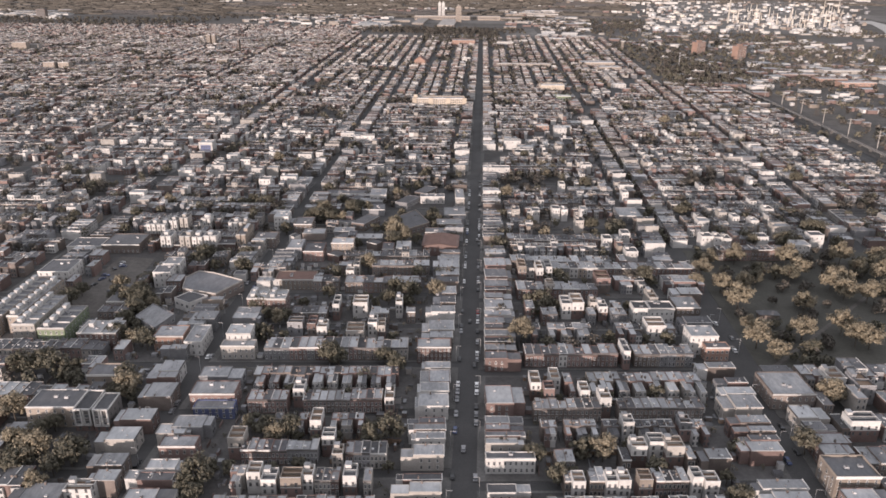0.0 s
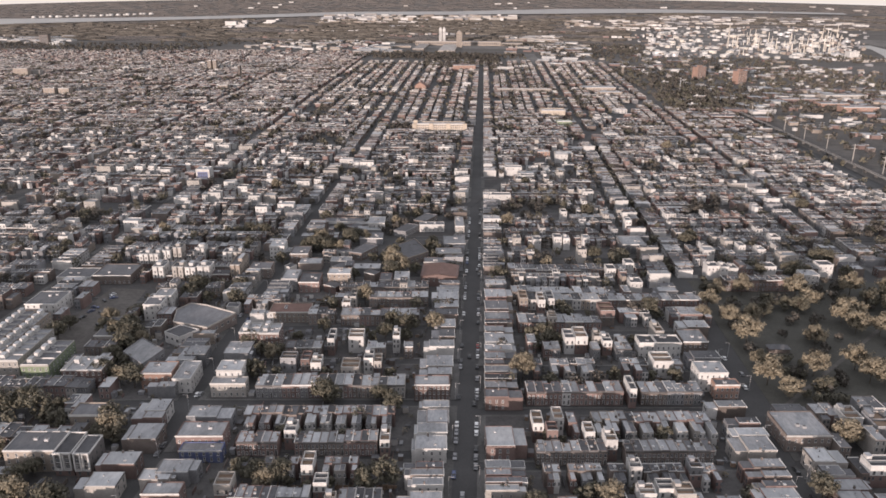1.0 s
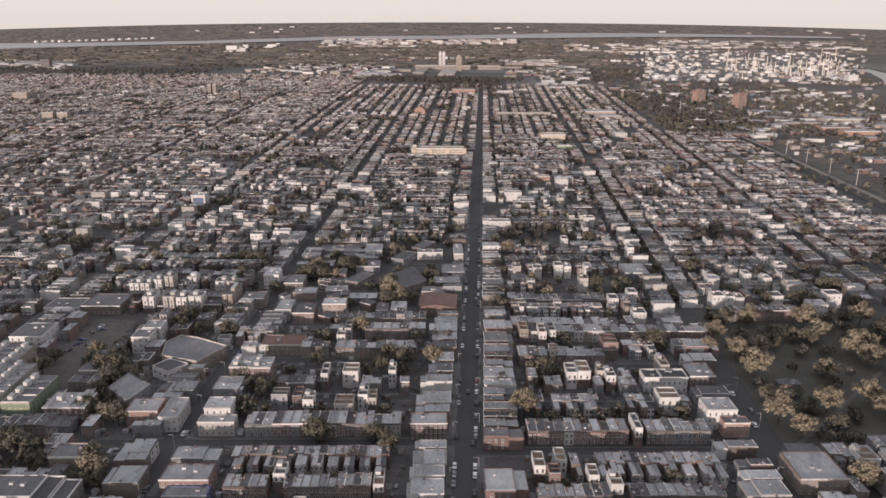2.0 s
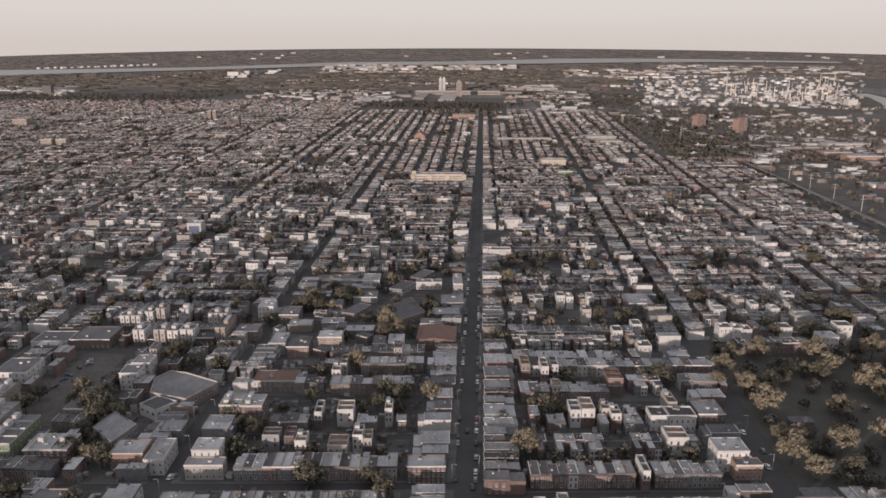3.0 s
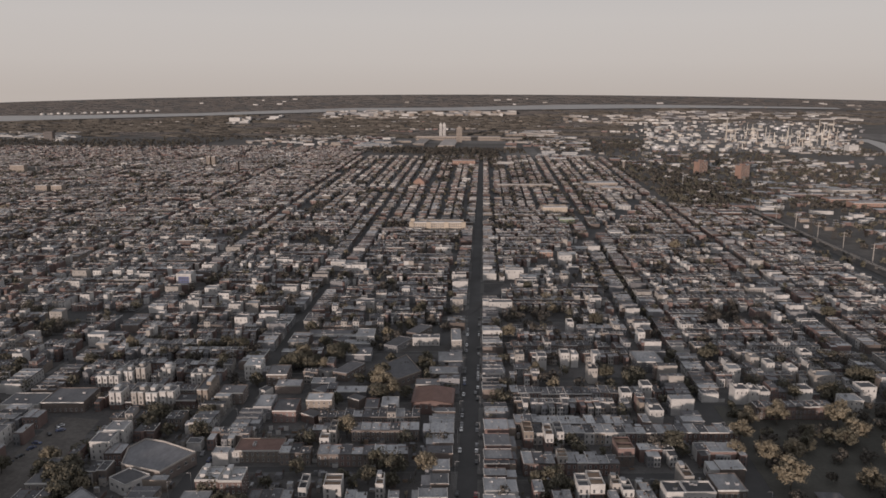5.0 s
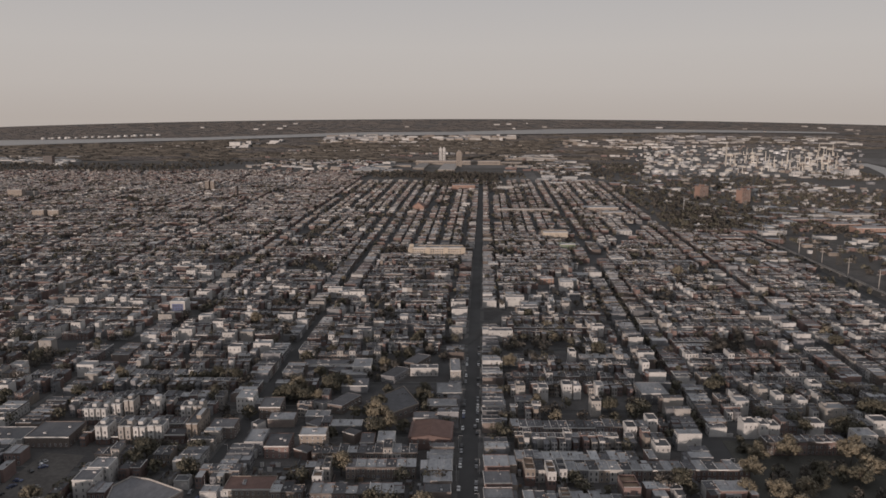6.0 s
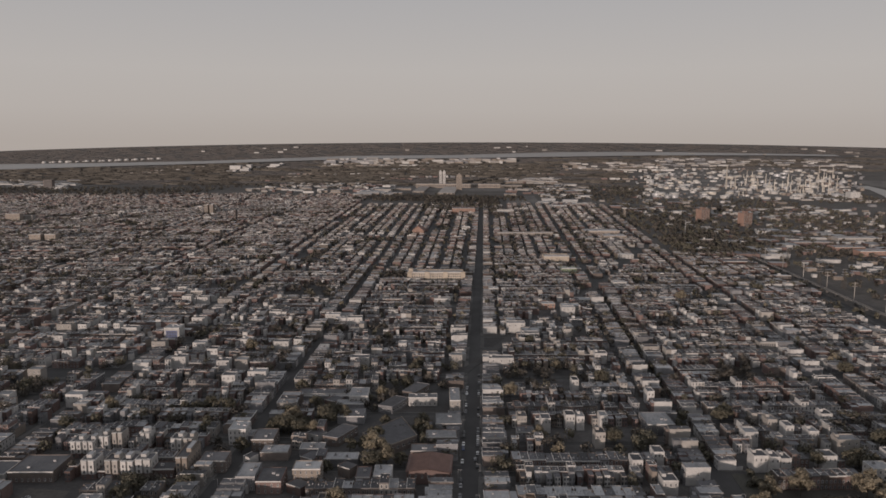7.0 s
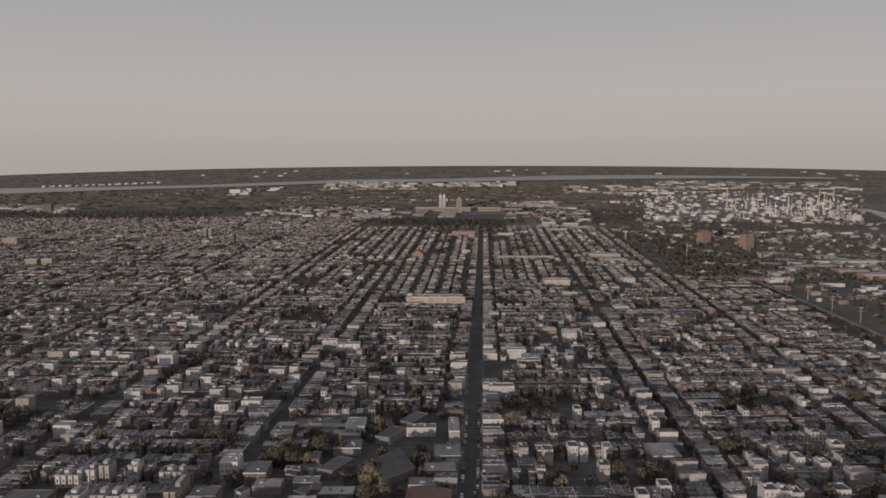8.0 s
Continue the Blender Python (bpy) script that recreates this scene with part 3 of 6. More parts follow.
flat_building("brick_row_end", "red brick corner house with white window frames", "house", -28.4, -11.8, 301.3, 310.5, 8.6, "brick", "pale", 3, 2.0)
flat_building("white_parapet_house", "row house pair with long white parapets", "house", 86.5, 95.2, 353.6, 363.3, 8.0, "white", "tar", 2, 2.4, 1.0)
flat_building("white_parapet_house", "row house pair with long white parapets", "house", 95.5, 108.9, 354.4, 364.1, 8.0, "white", "tar", 2, 2.4, 1.0)
t = flat_building("blue_block", "white apartment block with a blue front panel", "building", -294, -280, 720, 735, 12, "white", "pale", 4, 2.6, 0.8, "white", win=False)
s = Shape()
s.box(-5, 5, -0.5, -0.25, 1, 10, "blue")
for k in range(3):
    for j in range(4):
        s.box(-4.2 + 2.3 * j, -2.9 + 2.3 * j, -0.55, -0.5, 1.8 + 2.8 * k, 3.4 + 2.8 * k, "glass")
part("front_panel", s, t, "blue front panel")
flat_building("tan_apartment_house", "tan brick house with roof deck and parapets", "house", 133.7, 150.3, 212, 225, 8.8, "tan", "dull", 3, 3, 1.0)


def bay_house(x0, x1, y, h, depth, wall, base="brick", drum=False):
    """A tall terrace house with a brick ground floor, two projecting bays, stepped parapets and a stair head."""
    w = (x1 - x0) / 2
    t = thing("bay_house", "tall %s house with brick base and projecting bays" % WALL_WORDS[wall], "house", (x0 + x1) / 2, y, 0.15, SLANT, "houses round the court")
    s = Shape()
    s.box(-w, w, 0, depth, 0, 3.2, base)
    s.box(-w, w, 0, depth, 3.2, h, wall)
    part("wall", s, t)
    s = Shape()
    s.box(-w + 0.3, w - 0.3, 0.3, depth - 0.3, h + 0.004, h + 0.1, "dull")
    part("roof", s, t)
    s = Shape()
    s.rim(-w, w, 0, depth, h, 0.9, 0.3, wall)
    part("parapet", s, t)
    for u in (-0.5, 0.5):
        s = Shape()
        s.box(u * w - 0.36 * w, u * w + 0.36 * w, -1.0, -0.004, 3.3, h + 0.5, wall)
        s.box(u * w - 0.4 * w, u * w + 0.4 * w, -1.1, -0.004, h + 0.5, h + 0.75, "trim")
        part("bay", s, t)
        for k in range(int((h - 3.4) / 2.9)):
            part("window", DARK_WINDOW, t, at=(u * w, -1.0, 4.0 + 2.9 * k))
        part("window", DARK_WINDOW, t, at=(u * w, 0, 0.7))
    for k in range(max(1, int(depth / 4))):
        for z in (4.0, 6.9):
            part("window", DARK_WINDOW, t, at=(w, 2 + 4 * k, z), turn=math.pi / 2)
    s = Shape()
    if drum:
        s.prism([(2.4 * math.cos(k * math.pi / 6), depth * 0.5 + 2.4 * math.sin(k * math.pi / 6)) for k in range(12)], h + 0.1, h + 2.6, wall, "pale")
    else:
        a = -0.55 * w if int(-x0) % 2 else 0.05 * w
        s.box(a, a + 0.5 * w + 0.8, depth * 0.35, depth * 0.85, h + 0.1, h + 2.4, wall, "pale")
    part("stair_head", s, t)
    keep_out.append((x0 - 0.3, x1 + 0.3, y - 1.5, y + depth + 0.5))


# houses round a court beside the vacant lot
COURT = "-217 -209 442 10.4 10 white, -204.3 -196.4 443.5 10.2 9 cream, -195.8 -188.2 444 9.6 11 white, -187.8 -178.6 445 10.4 9 white, -166.3 -159.2 447.8 11 22 tan, -238 -231.2 468 9.6 10 white, -230.8 -224.2 468.5 9.6 10 white, -223.8 -217.8 474 10.6 9 white, -217.4 -210.8 477 12 8 cream, -201.5 -195.5 480 11 8 white, -180 -173 473 10.8 9 white, -172.6 -166.8 473.5 10.8 9 cream"
for words in COURT.split(","):
    a, b, y, h, d, wall = words.split()
    bay_house(float(a), float(b), float(y), float(h), float(d), wall, "brown" if wall == "cream" else "brick", float(y) > 479)
flat_building("brick_arcade", "low brick link between the court houses", "building", -178.4, -166.6, 445.5, 455, 5.2, "brick", "tar", 1, 2.4, 0.5)
flat_building("brick_arcade", "low brick link between the court houses", "building", -208.7, -204.7, 443.2, 452, 4.2, "brick", "dull", 1, 2.0, 0.4)

# rebuilt houses that stand above their rows
tall_house(-87.8, -83.4, 321.6, 9.3, 9.9, "brick", deck=False)
tall_house(-81.7, -76.5, 316.9, 10.1, 9.0, "white")
tall_house(-66.0, -57.1, 314.3, 9.8, 10.2, "cream")
tall_house(-56.1, -51.4, 323.2, 10.4, 10.0, "white", deck=False)
tall_house(-50.8, -47.0, 321.6, 9.5, 9.2, "cream")
tall_house(-98.4, -90.5, 322.3, 9.3, 7.9, "grey")
tall_house(-79.0, -75.3, 344.4, 10.1, 13.0, "white", deck=False)
tall_house(-68.4, -60.3, 348.2, 9.8, 10.5, "white")
tall_house(-44.7, -41.0, 349.7, 10.4, 10.5, "white")
tall_house(-79.3, -74.4, 257.9, 9.5, 8.5, "white", deck=False)
tall_house(-38.3, -34.2, 253.8, 9.3, 10.6, "white")
tall_house(-66.2, -61.6, 233.6, 10.1, 9.8, "white")
tall_house(-59.2, -54.1, 223.6, 9.8, 6.5, "white", deck=False)
tall_house(-95.6, -89.4, 219.4, 10.4, 8.2, "cream")
tall_house(-82.2, -77.2, 200.1, 9.5, 6.8, "white")
tall_house(-75.9, -70.4, 196.6, 9.3, 7.3, "white", deck=False)
tall_house(-68.8, -61.3, 197.2, 10.1, 6.5, "tan")
tall_house(-61.5, -57.4, 199.5, 9.8, 6.5, "white")
tall_house(-46.3, -41.4, 199.2, 10.4, 7.7, "white", deck=False)
tall_house(-53.1, -49.0, 213.1, 9.5, 6.5, "cream")
tall_house(-80.7, -75.8, 394.8, 9.3, 12.0, "white")
tall_house(-77.4, -73.6, 402.4, 10.1, 13.0, "cream", deck=False)
tall_house(25.4, 30.4, 408.1, 9.8, 13.0, "tan")
tall_house(36.4, 40.6, 404.3, 10.4, 13.0, "white")
tall_house(42.0, 46.5, 409.3, 9.5, 13.0, "white", deck=False)
tall_house(41.0, 45.7, 382.7, 9.3, 8.6, "cream")
tall_house(71.6, 79.8, 391.8, 10.1, 13.0, "brick")
tall_house(47.4, 52.7, 354.9, 9.8, 11.5, "white", deck=False)
tall_house(53.0, 59.6, 355.3, 10.4, 13.0, "white")
tall_house(63.3, 67.7, 358.2, 9.5, 8.5, "cream")
tall_house(67.3, 72.3, 353.3, 9.3, 9.8, "white", deck=False)
tall_house(97.5, 102.2, 365.9, 10.1, 13.0, "cream")
tall_house(89.4, 99.2, 330.9, 9.8, 10.9, "white")
tall_house(72.2, 75.4, 301.1, 10.4, 13.0, "white", deck=False)
tall_house(25.6, 30.2, 270.2, 9.5, 11.0, "white")
tall_house(34.8, 39.2, 275.3, 9.3, 9.7, "white")
tall_house(31.2, 35.7, 264.4, 10.1, 7.2, "brick", deck=False)
tall_house(47.0, 51.2, 264.6, 9.8, 8.2, "white")
tall_house(54.7, 59.6, 258.3, 10.4, 8.8, "white")
tall_house(61.5, 66.4, 241.8, 9.5, 6.5, "white", deck=False)
tall_house(85.1, 90.0, 243.3, 9.3, 6.5, "grey")
tall_house(61.9, 68.2, 224.7, 10.1, 6.5, "white")
tall_house(69.6, 76.2, 228.5, 9.8, 6.5, "white", deck=False)
tall_house(75.5, 82.5, 224.9, 10.4, 7.5, "cream")
tall_house(37.2, 41.8, 202.8, 9.5, 6.5, "white")
tall_house(49.5, 53.6, 204.2, 9.3, 6.5, "white", deck=False)
tall_house(53.7, 58.2, 203.8, 10.1, 6.5, "white")
tall_house(61.4, 66.3, 205.0, 9.8, 6.5, "tan")
tall_house(81.0, 84.7, 206.9, 10.4, 6.5, "white", deck=False)
tall_house(85.2, 90.5, 205.9, 9.5, 6.5, "white")
tall_house(162.1, 169.9, 284.1, 9.3, 10.6, "white")
tall_house(155.3, 167.4, 247.9, 10.1, 7.7, "white", deck=False)
tall_house(171.9, 179.5, 276.9, 9.8, 13.0, "grey")
tall_house(-145.5, -135.5, 189.1, 7.4, 6.5, "white")


def corner_block(x0, x1, y, h, depth, wall):
    """A taller pale block that stands out of the rows farther off."""
    w = (x1 - x0) / 2
    t = thing("stucco_block", "three-storey %s block above the rows" % WALL_WORDS[wall], "house", (x0 + x1) / 2, y, 0.15, SLANT, "pale blocks")
    s = Shape()
    s.box(-w, w, 0, depth, 0, h - 0.7, wall)
    s.rim(-w, w, 0, depth, h - 0.7, 0.7, 0.25, wall)
    part("wall", s, t)
    s = Shape()
    s.box(-w + 0.25, w - 0.25, 0.25, depth - 0.25, h - 0.696, h - 0.6, ("silver", "dull", "tar")[int(x0) % 3])
    part("roof", s, t)
    if int(x0) % 2:
        s = Shape()
        s.box(-w + 0.8, -w + 3.0, depth * 0.55, depth - 0.8, h - 0.6, h + 1.3, wall, "dull")
        part("stair_head", s, t)
    n = max(2, int(w))
    for j in range(min(n, 3)):
        part("window", WINDOW, t, at=(-w + 2 * w * (j + 0.5) / min(n, 3), 0, h - 3.4))
    keep_out.append((x0 - 0.2, x1 + 0.2, y - 1, y + depth + 0.5))


BLOCKS = "-388 -379 698, -352 -344 652, -348 -338 599, -288 -276 548, -368 -360 741, -354 -348 742, -341 -326 731, -289 -277 683, -251 -240 638, -252 -241 683, -232 -223 664, -211 -201 630, -198 -188 636, -194 -184 595, -177 -163 604, -336 -327 545, -317 -310 504, -407 -393 736"
BLOCKS += ", -388 -380 740, -289 -276 772, -340 -330 870, -322 -310 868, -295 -279 860, -213 -203 694, -220 -208 804, -182 -169 690, -166 -159 697, -166 -151 740, -159 -144 794, -134 -119 780, -106 -91 648, -29 -15 747, -24 -15 657, -72 -65 693, 7 27 652, 24 42 768, 37 53 733"
BLOCKS += ", 77 84 749, 84 98 839, 95 105 672, 68 73 600, 118 123 577, 25 31 526, 40 46 522, 56 62 528, 63 68 528, 78 83 529, 71 77 500, 162 170 508, 155 163 473, 163.3 168.8 471, 169.2 175 471, 183 189 529, 190 195 518, 194 202 476, 201 207 511, 221 228 540, 213 226 500, 232 242 481, 100 106 474, 86 92 464, 97 105 439"
for k, words in enumerate(BLOCKS.split(",")):
    a, b, y = (float(v) for v in words.split())
    corner_block(a, b, y, 9.6 + 0.4 * (k % 3), 9.0, ("white", "white", "cream", "white", "white")[k % 5])
flat_building("wide_hall", "low hall with a wide grey roof among the rows", "building", 106.3, 123.9, 522, 543, 7.5, "grey", "silver", 2, 4)
for a, b, y in ((-149.5, -132.4, 496), (-105, -90.4, 479), (-87.5, -68, 466), (-98.5, -79.5, 554), (-125.4, -107, 569), (-106, -86.3, 570)):
    flat_building("low_shed", "low shed with a long pale roof edge", "shed", a, b, y, y + 9, 4.6, "grey", "silver", 1, 5, 0.3, "white", False, win=False)


def slanted_building(name, label, pts, h, wall, roof, parapet=0.6, edge=""):
    """A flat-roofed building on a slanting plot, from its corners."""
    cx, cy = sum(p[0] for p in pts) / len(pts), sum(p[1] for p in pts) / len(pts)
    t = thing(name, label, "building", cx, cy, 0.15)
    local = [(x - cx, y - cy) for x, y in pts]
    s = Shape()
    s.prism(local, 0, h, wall)
    part("wall", s, t)
    s = Shape()
    s.prism([(0.985 * x, 0.985 * y) for x, y in local], h + 0.004, h + 0.1, roof)
    part("roof", s, t)
    for (xa, ya), (xb, yb) in zip(local, local[1:] + local[:1]):
        n = math.hypot(xb - xa, yb - ya)
        turn = math.atan2(yb - ya, xb - xa)
        s = Shape()
        s.box(0, n - 0.3, -0.02, 0.28, 0, parapet, edge or wall)
        part("parapet", s, t, at=(xa, ya, h), turn=turn)
        for j in range(int(n // 4)):
            part("window", WIDE_WINDOW, t, at=(xa + (xb - xa) * (j + 0.5) / (n // 4), ya + (yb - ya) * (j + 0.5) / (n // 4), h - 3.2), turn=turn)
    keep_out.append((min(p[0] for p in pts), max(p[0] for p in pts), min(p[1] for p in pts), max(p[1] for p in pts)))


slanted_building("market_building", "wide low market building with grey flat roof", [(-150, 360), (-140.3, 380.6), (-161.7, 391), (-172, 393), (-176.6, 383), (-172, 366.2)], 6.4, "brown", "dull", 0.9, "cream")
slanted_building("corner_house", "low white walled corner house with dark roof", [(-161, 348), (-154, 358.5), (-166.6, 364), (-172, 354.3)], 6.0, "white", "tar", 0.6)
flat_building("white_store", "small white walled store behind the market", "building", -150.8, -143.4, 393.8, 400, 4.8, "white", "dull", 1, 3, 0.4, win=False)
slanted_building("garage_building", "slanting garage building with pale roof", [(-166, 314), (-162, 331), (-179, 343), (-182, 327)], 7.4, "grey", "silver")
slanted_building("school_annexe", "slanting brown brick building with dark roof", [(-55, 479), (-37, 499), (-50, 529), (-71, 500)], 6.0, "brown", "tar", 0.6, "tan")
for k in (1, 3, 4):
    a, b = -108 + 13 * k, 468 + 28 * k
    slanted_building("diagonal_shed", "low shed beside the slanting street", [(a, b), (a + 10, b - 3), (a + 19, b + 16), (a + 9, b + 20)], 5.0 + 0.6 * (k % 3), ("grey", "brown", "brick")[k % 3], "tar", 0.4, "grey")
for k in range(24):
    a, b = -123 + 5 * k, 441 + 9.2 * k
    keep_out.append((a - 4, a + 5, b - 1, b + 9))
keep_out.append((-80, -36, 495, 552))


def gabled_hall(name, label, category, x, y, w, d, h, roof_h, wall, roof, turn=0.0, tower=None):
    """A hall with a pitched roof along its length, windows between piers, and maybe a tower."""
    t = thing(name, label, category, x, y, 0.15, turn)
    s = Shape()
    s.box(-w / 2, w / 2, 0, d, 0, h, wall)
    for yy in (0, d):
        s.quad([(-w / 2, yy, h), (w / 2, yy, h), (0, yy, h + roof_h)], wall)
    part("wall", s, t)
    s = Shape()
    e = 0.5
    for sgn in (-1, 1):
        s.quad([(sgn * (w / 2 + e), -e, h - 0.2), (sgn * (w / 2 + e), d + e, h - 0.2), (0, d + e, h + roof_h + 0.1), (0, -e, h + roof_h + 0.1)], roof)
        s.quad([(sgn * (w / 2 + e), -e, h - 0.4), (sgn * (w / 2 + e), d + e, h - 0.4), (0, d + e, h + roof_h - 0.1), (0, -e, h + roof_h - 0.1)], roof)
    part("roof", s, t)
    for j in range(int(w // 3.2)):
        part("window", WINDOW, t, at=(-w / 2 + (j + 0.5) * w / int(w // 3.2), 0, h * 0.5))
    for j in range(int(d // 4)):
        for sgn in (-1, 1):
            part("window", WINDOW, t, at=(sgn * w / 2, (j + 0.5) * d / int(d // 4), h * 0.5), turn=sgn * math.pi / 2)
    if tower:
        s = Shape()
        a, b, th = tower
        s.box(a - 2.5, a + 2.5, b - 2.5, b + 2.5, 0, th, wall)
        s.rim(a - 2.5, a + 2.5, b - 2.5, b + 2.5, th, 1.0, 0.4, "trim")
        part("tower", s, t)
    keep_out.append((x - w / 2 - 1, x + w / 2 + 1, y - 1, y + d + 1))


gabled_hall("church", "red brick church with red tiled roof", "church", -26, 447, 24, 22, 7.5, 1.6, "brick", "redroof")
gabled_hall("church", "orange brick church with gabled front", "church", -131, 1496, 22, 34, 11, 8, "orange", "redroof")

# The long cream school beside the street
t = flat_building("school", "long tan stone school with rows of tall windows", "school", -97.5, -26, 1022, 1040, 12.6, "sandstone", "silver", 4, 2.9, 1.2, sides=False, wide=True)
for k, u in enumerate((-35, -12, 12, 35)):
    s = Shape()
    s.box(u - 3, u + 3, -1.2, -0.25, 0, 13.9, "sandstone")
    part("pier", s, t)
s = Shape()
s.box(-36.5, -31, 6, 12, 12.7, 17, "sandstone")
part("stair_tower", s, t)
flat_building("annexe_hall", "cream stone hall with stepped gables", "building", 91, 129, 1184, 1206, 10, "sandstone", "pale", 2, 4, 1.5)
flat_building("tan_warehouse", "long tan brick warehouse with flat roof", "building", 194, 262, 1512, 1545, 10, "tan", "silver", 2, 5)
flat_building("red_roof_store", "low store with a red front band", "building", 356, 400, 1178, 1200, 6, "redroof", "dull", 1, 6, win=False)
flat_building("pink_school", "low brick school with pink front", "school", -85, -27, 1943, 1980, 13, "orange", "dull", 2, 5, sides=False)
# far buildings get the grey-tan roof, haze put into its colour
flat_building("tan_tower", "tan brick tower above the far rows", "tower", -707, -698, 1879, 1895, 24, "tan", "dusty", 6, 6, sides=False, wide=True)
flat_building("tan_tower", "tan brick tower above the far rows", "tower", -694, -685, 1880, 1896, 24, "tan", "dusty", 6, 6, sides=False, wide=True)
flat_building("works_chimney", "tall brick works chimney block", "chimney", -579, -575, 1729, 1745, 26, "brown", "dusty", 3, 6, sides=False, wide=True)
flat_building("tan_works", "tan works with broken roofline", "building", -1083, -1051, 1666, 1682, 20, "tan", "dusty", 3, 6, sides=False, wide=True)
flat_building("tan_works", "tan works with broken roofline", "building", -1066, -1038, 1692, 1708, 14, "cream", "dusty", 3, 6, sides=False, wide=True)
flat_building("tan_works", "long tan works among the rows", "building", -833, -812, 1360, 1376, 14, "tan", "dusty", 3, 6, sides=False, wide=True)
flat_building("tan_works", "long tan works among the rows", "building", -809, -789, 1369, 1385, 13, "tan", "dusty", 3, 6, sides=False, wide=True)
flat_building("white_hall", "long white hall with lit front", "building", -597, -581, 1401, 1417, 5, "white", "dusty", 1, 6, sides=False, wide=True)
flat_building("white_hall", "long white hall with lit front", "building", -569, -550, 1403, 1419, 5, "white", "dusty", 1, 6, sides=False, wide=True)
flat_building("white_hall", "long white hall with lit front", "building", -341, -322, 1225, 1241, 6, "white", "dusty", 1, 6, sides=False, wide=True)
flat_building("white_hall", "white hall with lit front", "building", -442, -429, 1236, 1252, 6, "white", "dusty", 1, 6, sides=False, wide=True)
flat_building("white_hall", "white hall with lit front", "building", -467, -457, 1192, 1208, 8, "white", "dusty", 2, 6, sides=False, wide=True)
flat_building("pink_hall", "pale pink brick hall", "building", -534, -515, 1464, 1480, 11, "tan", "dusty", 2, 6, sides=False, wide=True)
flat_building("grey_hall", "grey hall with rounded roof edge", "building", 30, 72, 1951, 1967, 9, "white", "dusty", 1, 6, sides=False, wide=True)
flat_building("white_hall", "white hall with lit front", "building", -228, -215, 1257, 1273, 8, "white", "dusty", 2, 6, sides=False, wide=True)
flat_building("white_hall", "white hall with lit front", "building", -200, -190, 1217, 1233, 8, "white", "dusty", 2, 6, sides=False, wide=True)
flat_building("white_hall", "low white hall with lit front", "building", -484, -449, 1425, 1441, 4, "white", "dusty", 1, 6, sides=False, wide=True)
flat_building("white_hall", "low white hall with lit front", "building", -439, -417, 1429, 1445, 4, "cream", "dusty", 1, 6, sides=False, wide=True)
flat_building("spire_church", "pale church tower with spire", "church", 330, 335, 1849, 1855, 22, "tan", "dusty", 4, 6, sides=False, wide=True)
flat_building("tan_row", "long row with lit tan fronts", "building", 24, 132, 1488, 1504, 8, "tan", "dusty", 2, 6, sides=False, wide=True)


# ---- trees ----
def clump_leaves(r, s, cx, cy, cz, rad, count, size, key, inner=0.62, outer=1.22):
    """Leaf sprays over one clump: small tilted quads on a rough ball."""
    for _ in range(count):
        a, u = r.uniform(0, 2 * math.pi), r.uniform(-0.75, 1)
        q = math.sqrt(1 - u * u)
        n = Vector((q * math.cos(a), q * math.sin(a), u))
        c = Vector((cx, cy, cz)) + n * rad * r.uniform(inner, outer)
        n = (n + Vector((r.uniform(-0.5, 0.5), r.uniform(-0.5, 0.5), r.uniform(-0.4, 0.5)))).normalized()
        p = n.orthogonal().normalized()
        b = n.cross(p)
        ang = r.uniform(0, math.pi)
        p, b = p * math.cos(ang) + b * math.sin(ang), b * math.cos(ang) - p * math.sin(ang)
        k = size * r.uniform(0.6, 1.35)
        s.quad([tuple(c + p * k), tuple(c + b * k * 0.7), tuple(c - p * k), tuple(c - b * k * 0.7)], key)


def limb(s, a, b, r0, r1, sides=6):
    a, b = Vector(a), Vector(b)
    n = (b - a).normalized()
    p = n.orthogonal().normalized()
    q = n.cross(p)
    i = len(s.v)
    for c, rad in ((a, r0), (b, r1)):
        for k in range(sides):
            w = 2 * math.pi * k / sides
            s.v.append(tuple(c + (p * math.cos(w) + q * math.sin(w)) * rad))
    for k in range(sides):
        s.f.append((i + k, i + (k + 1) % sides, i + sides + (k + 1) % sides, i + sides + k))
        s.m.append(s.slot("bark"))


def tree_meshes(seed, high, wide, clumps, key, dense=58):
    r = random.Random(seed)
    trunk, crown = Shape(), Shape()
    top = high * 0.42
    limb(trunk, (0, 0, -0.2), (0.15, 0.1, top), 0.32, 0.2, 8)
    for _ in range(clumps):
        a, u = r.uniform(0, 2 * math.pi), r.uniform(-0.7, 1)
        rad = wide * 0.44 * math.sqrt(1 - u * u) * r.uniform(0.45, 1.28)
        z = high * (0.58 + 0.33 * u * r.uniform(0.65, 1.2))
        x, y = rad * math.cos(a), rad * math.sin(a)
        limb(trunk, (0.15, 0.1, top * r.uniform(0.75, 1)), (x * 0.9, y * 0.9, z - 0.3), 0.12, 0.03, 5)
        size = wide * r.choice((0.075, 0.1, 0.13, 0.19)) * r.uniform(0.85, 1.15)
        clump_leaves(r, crown, x, y, z, size, dense, 0.48, key)
    return trunk.mesh("trunk"), crown.mesh("crown")


TREES = [tree_meshes(11 + k, (10, 14, 9, 16, 12, 7)[k], (9.5, 11.5, 8, 12.5, 11, 6)[k], (34, 48, 26, 58, 40, 16)[k], ("leaf", "gold", "leaf", "gold", "leaf", "leaf")[k]) for k in range(6)]
TREE_WORDS = ("broad olive-green street tree", "large tree turning golden in autumn", "small olive-green yard tree",
              "tall spreading golden autumn tree", "round olive tree with brown tips", "small young green tree")
rt = random.Random(5)


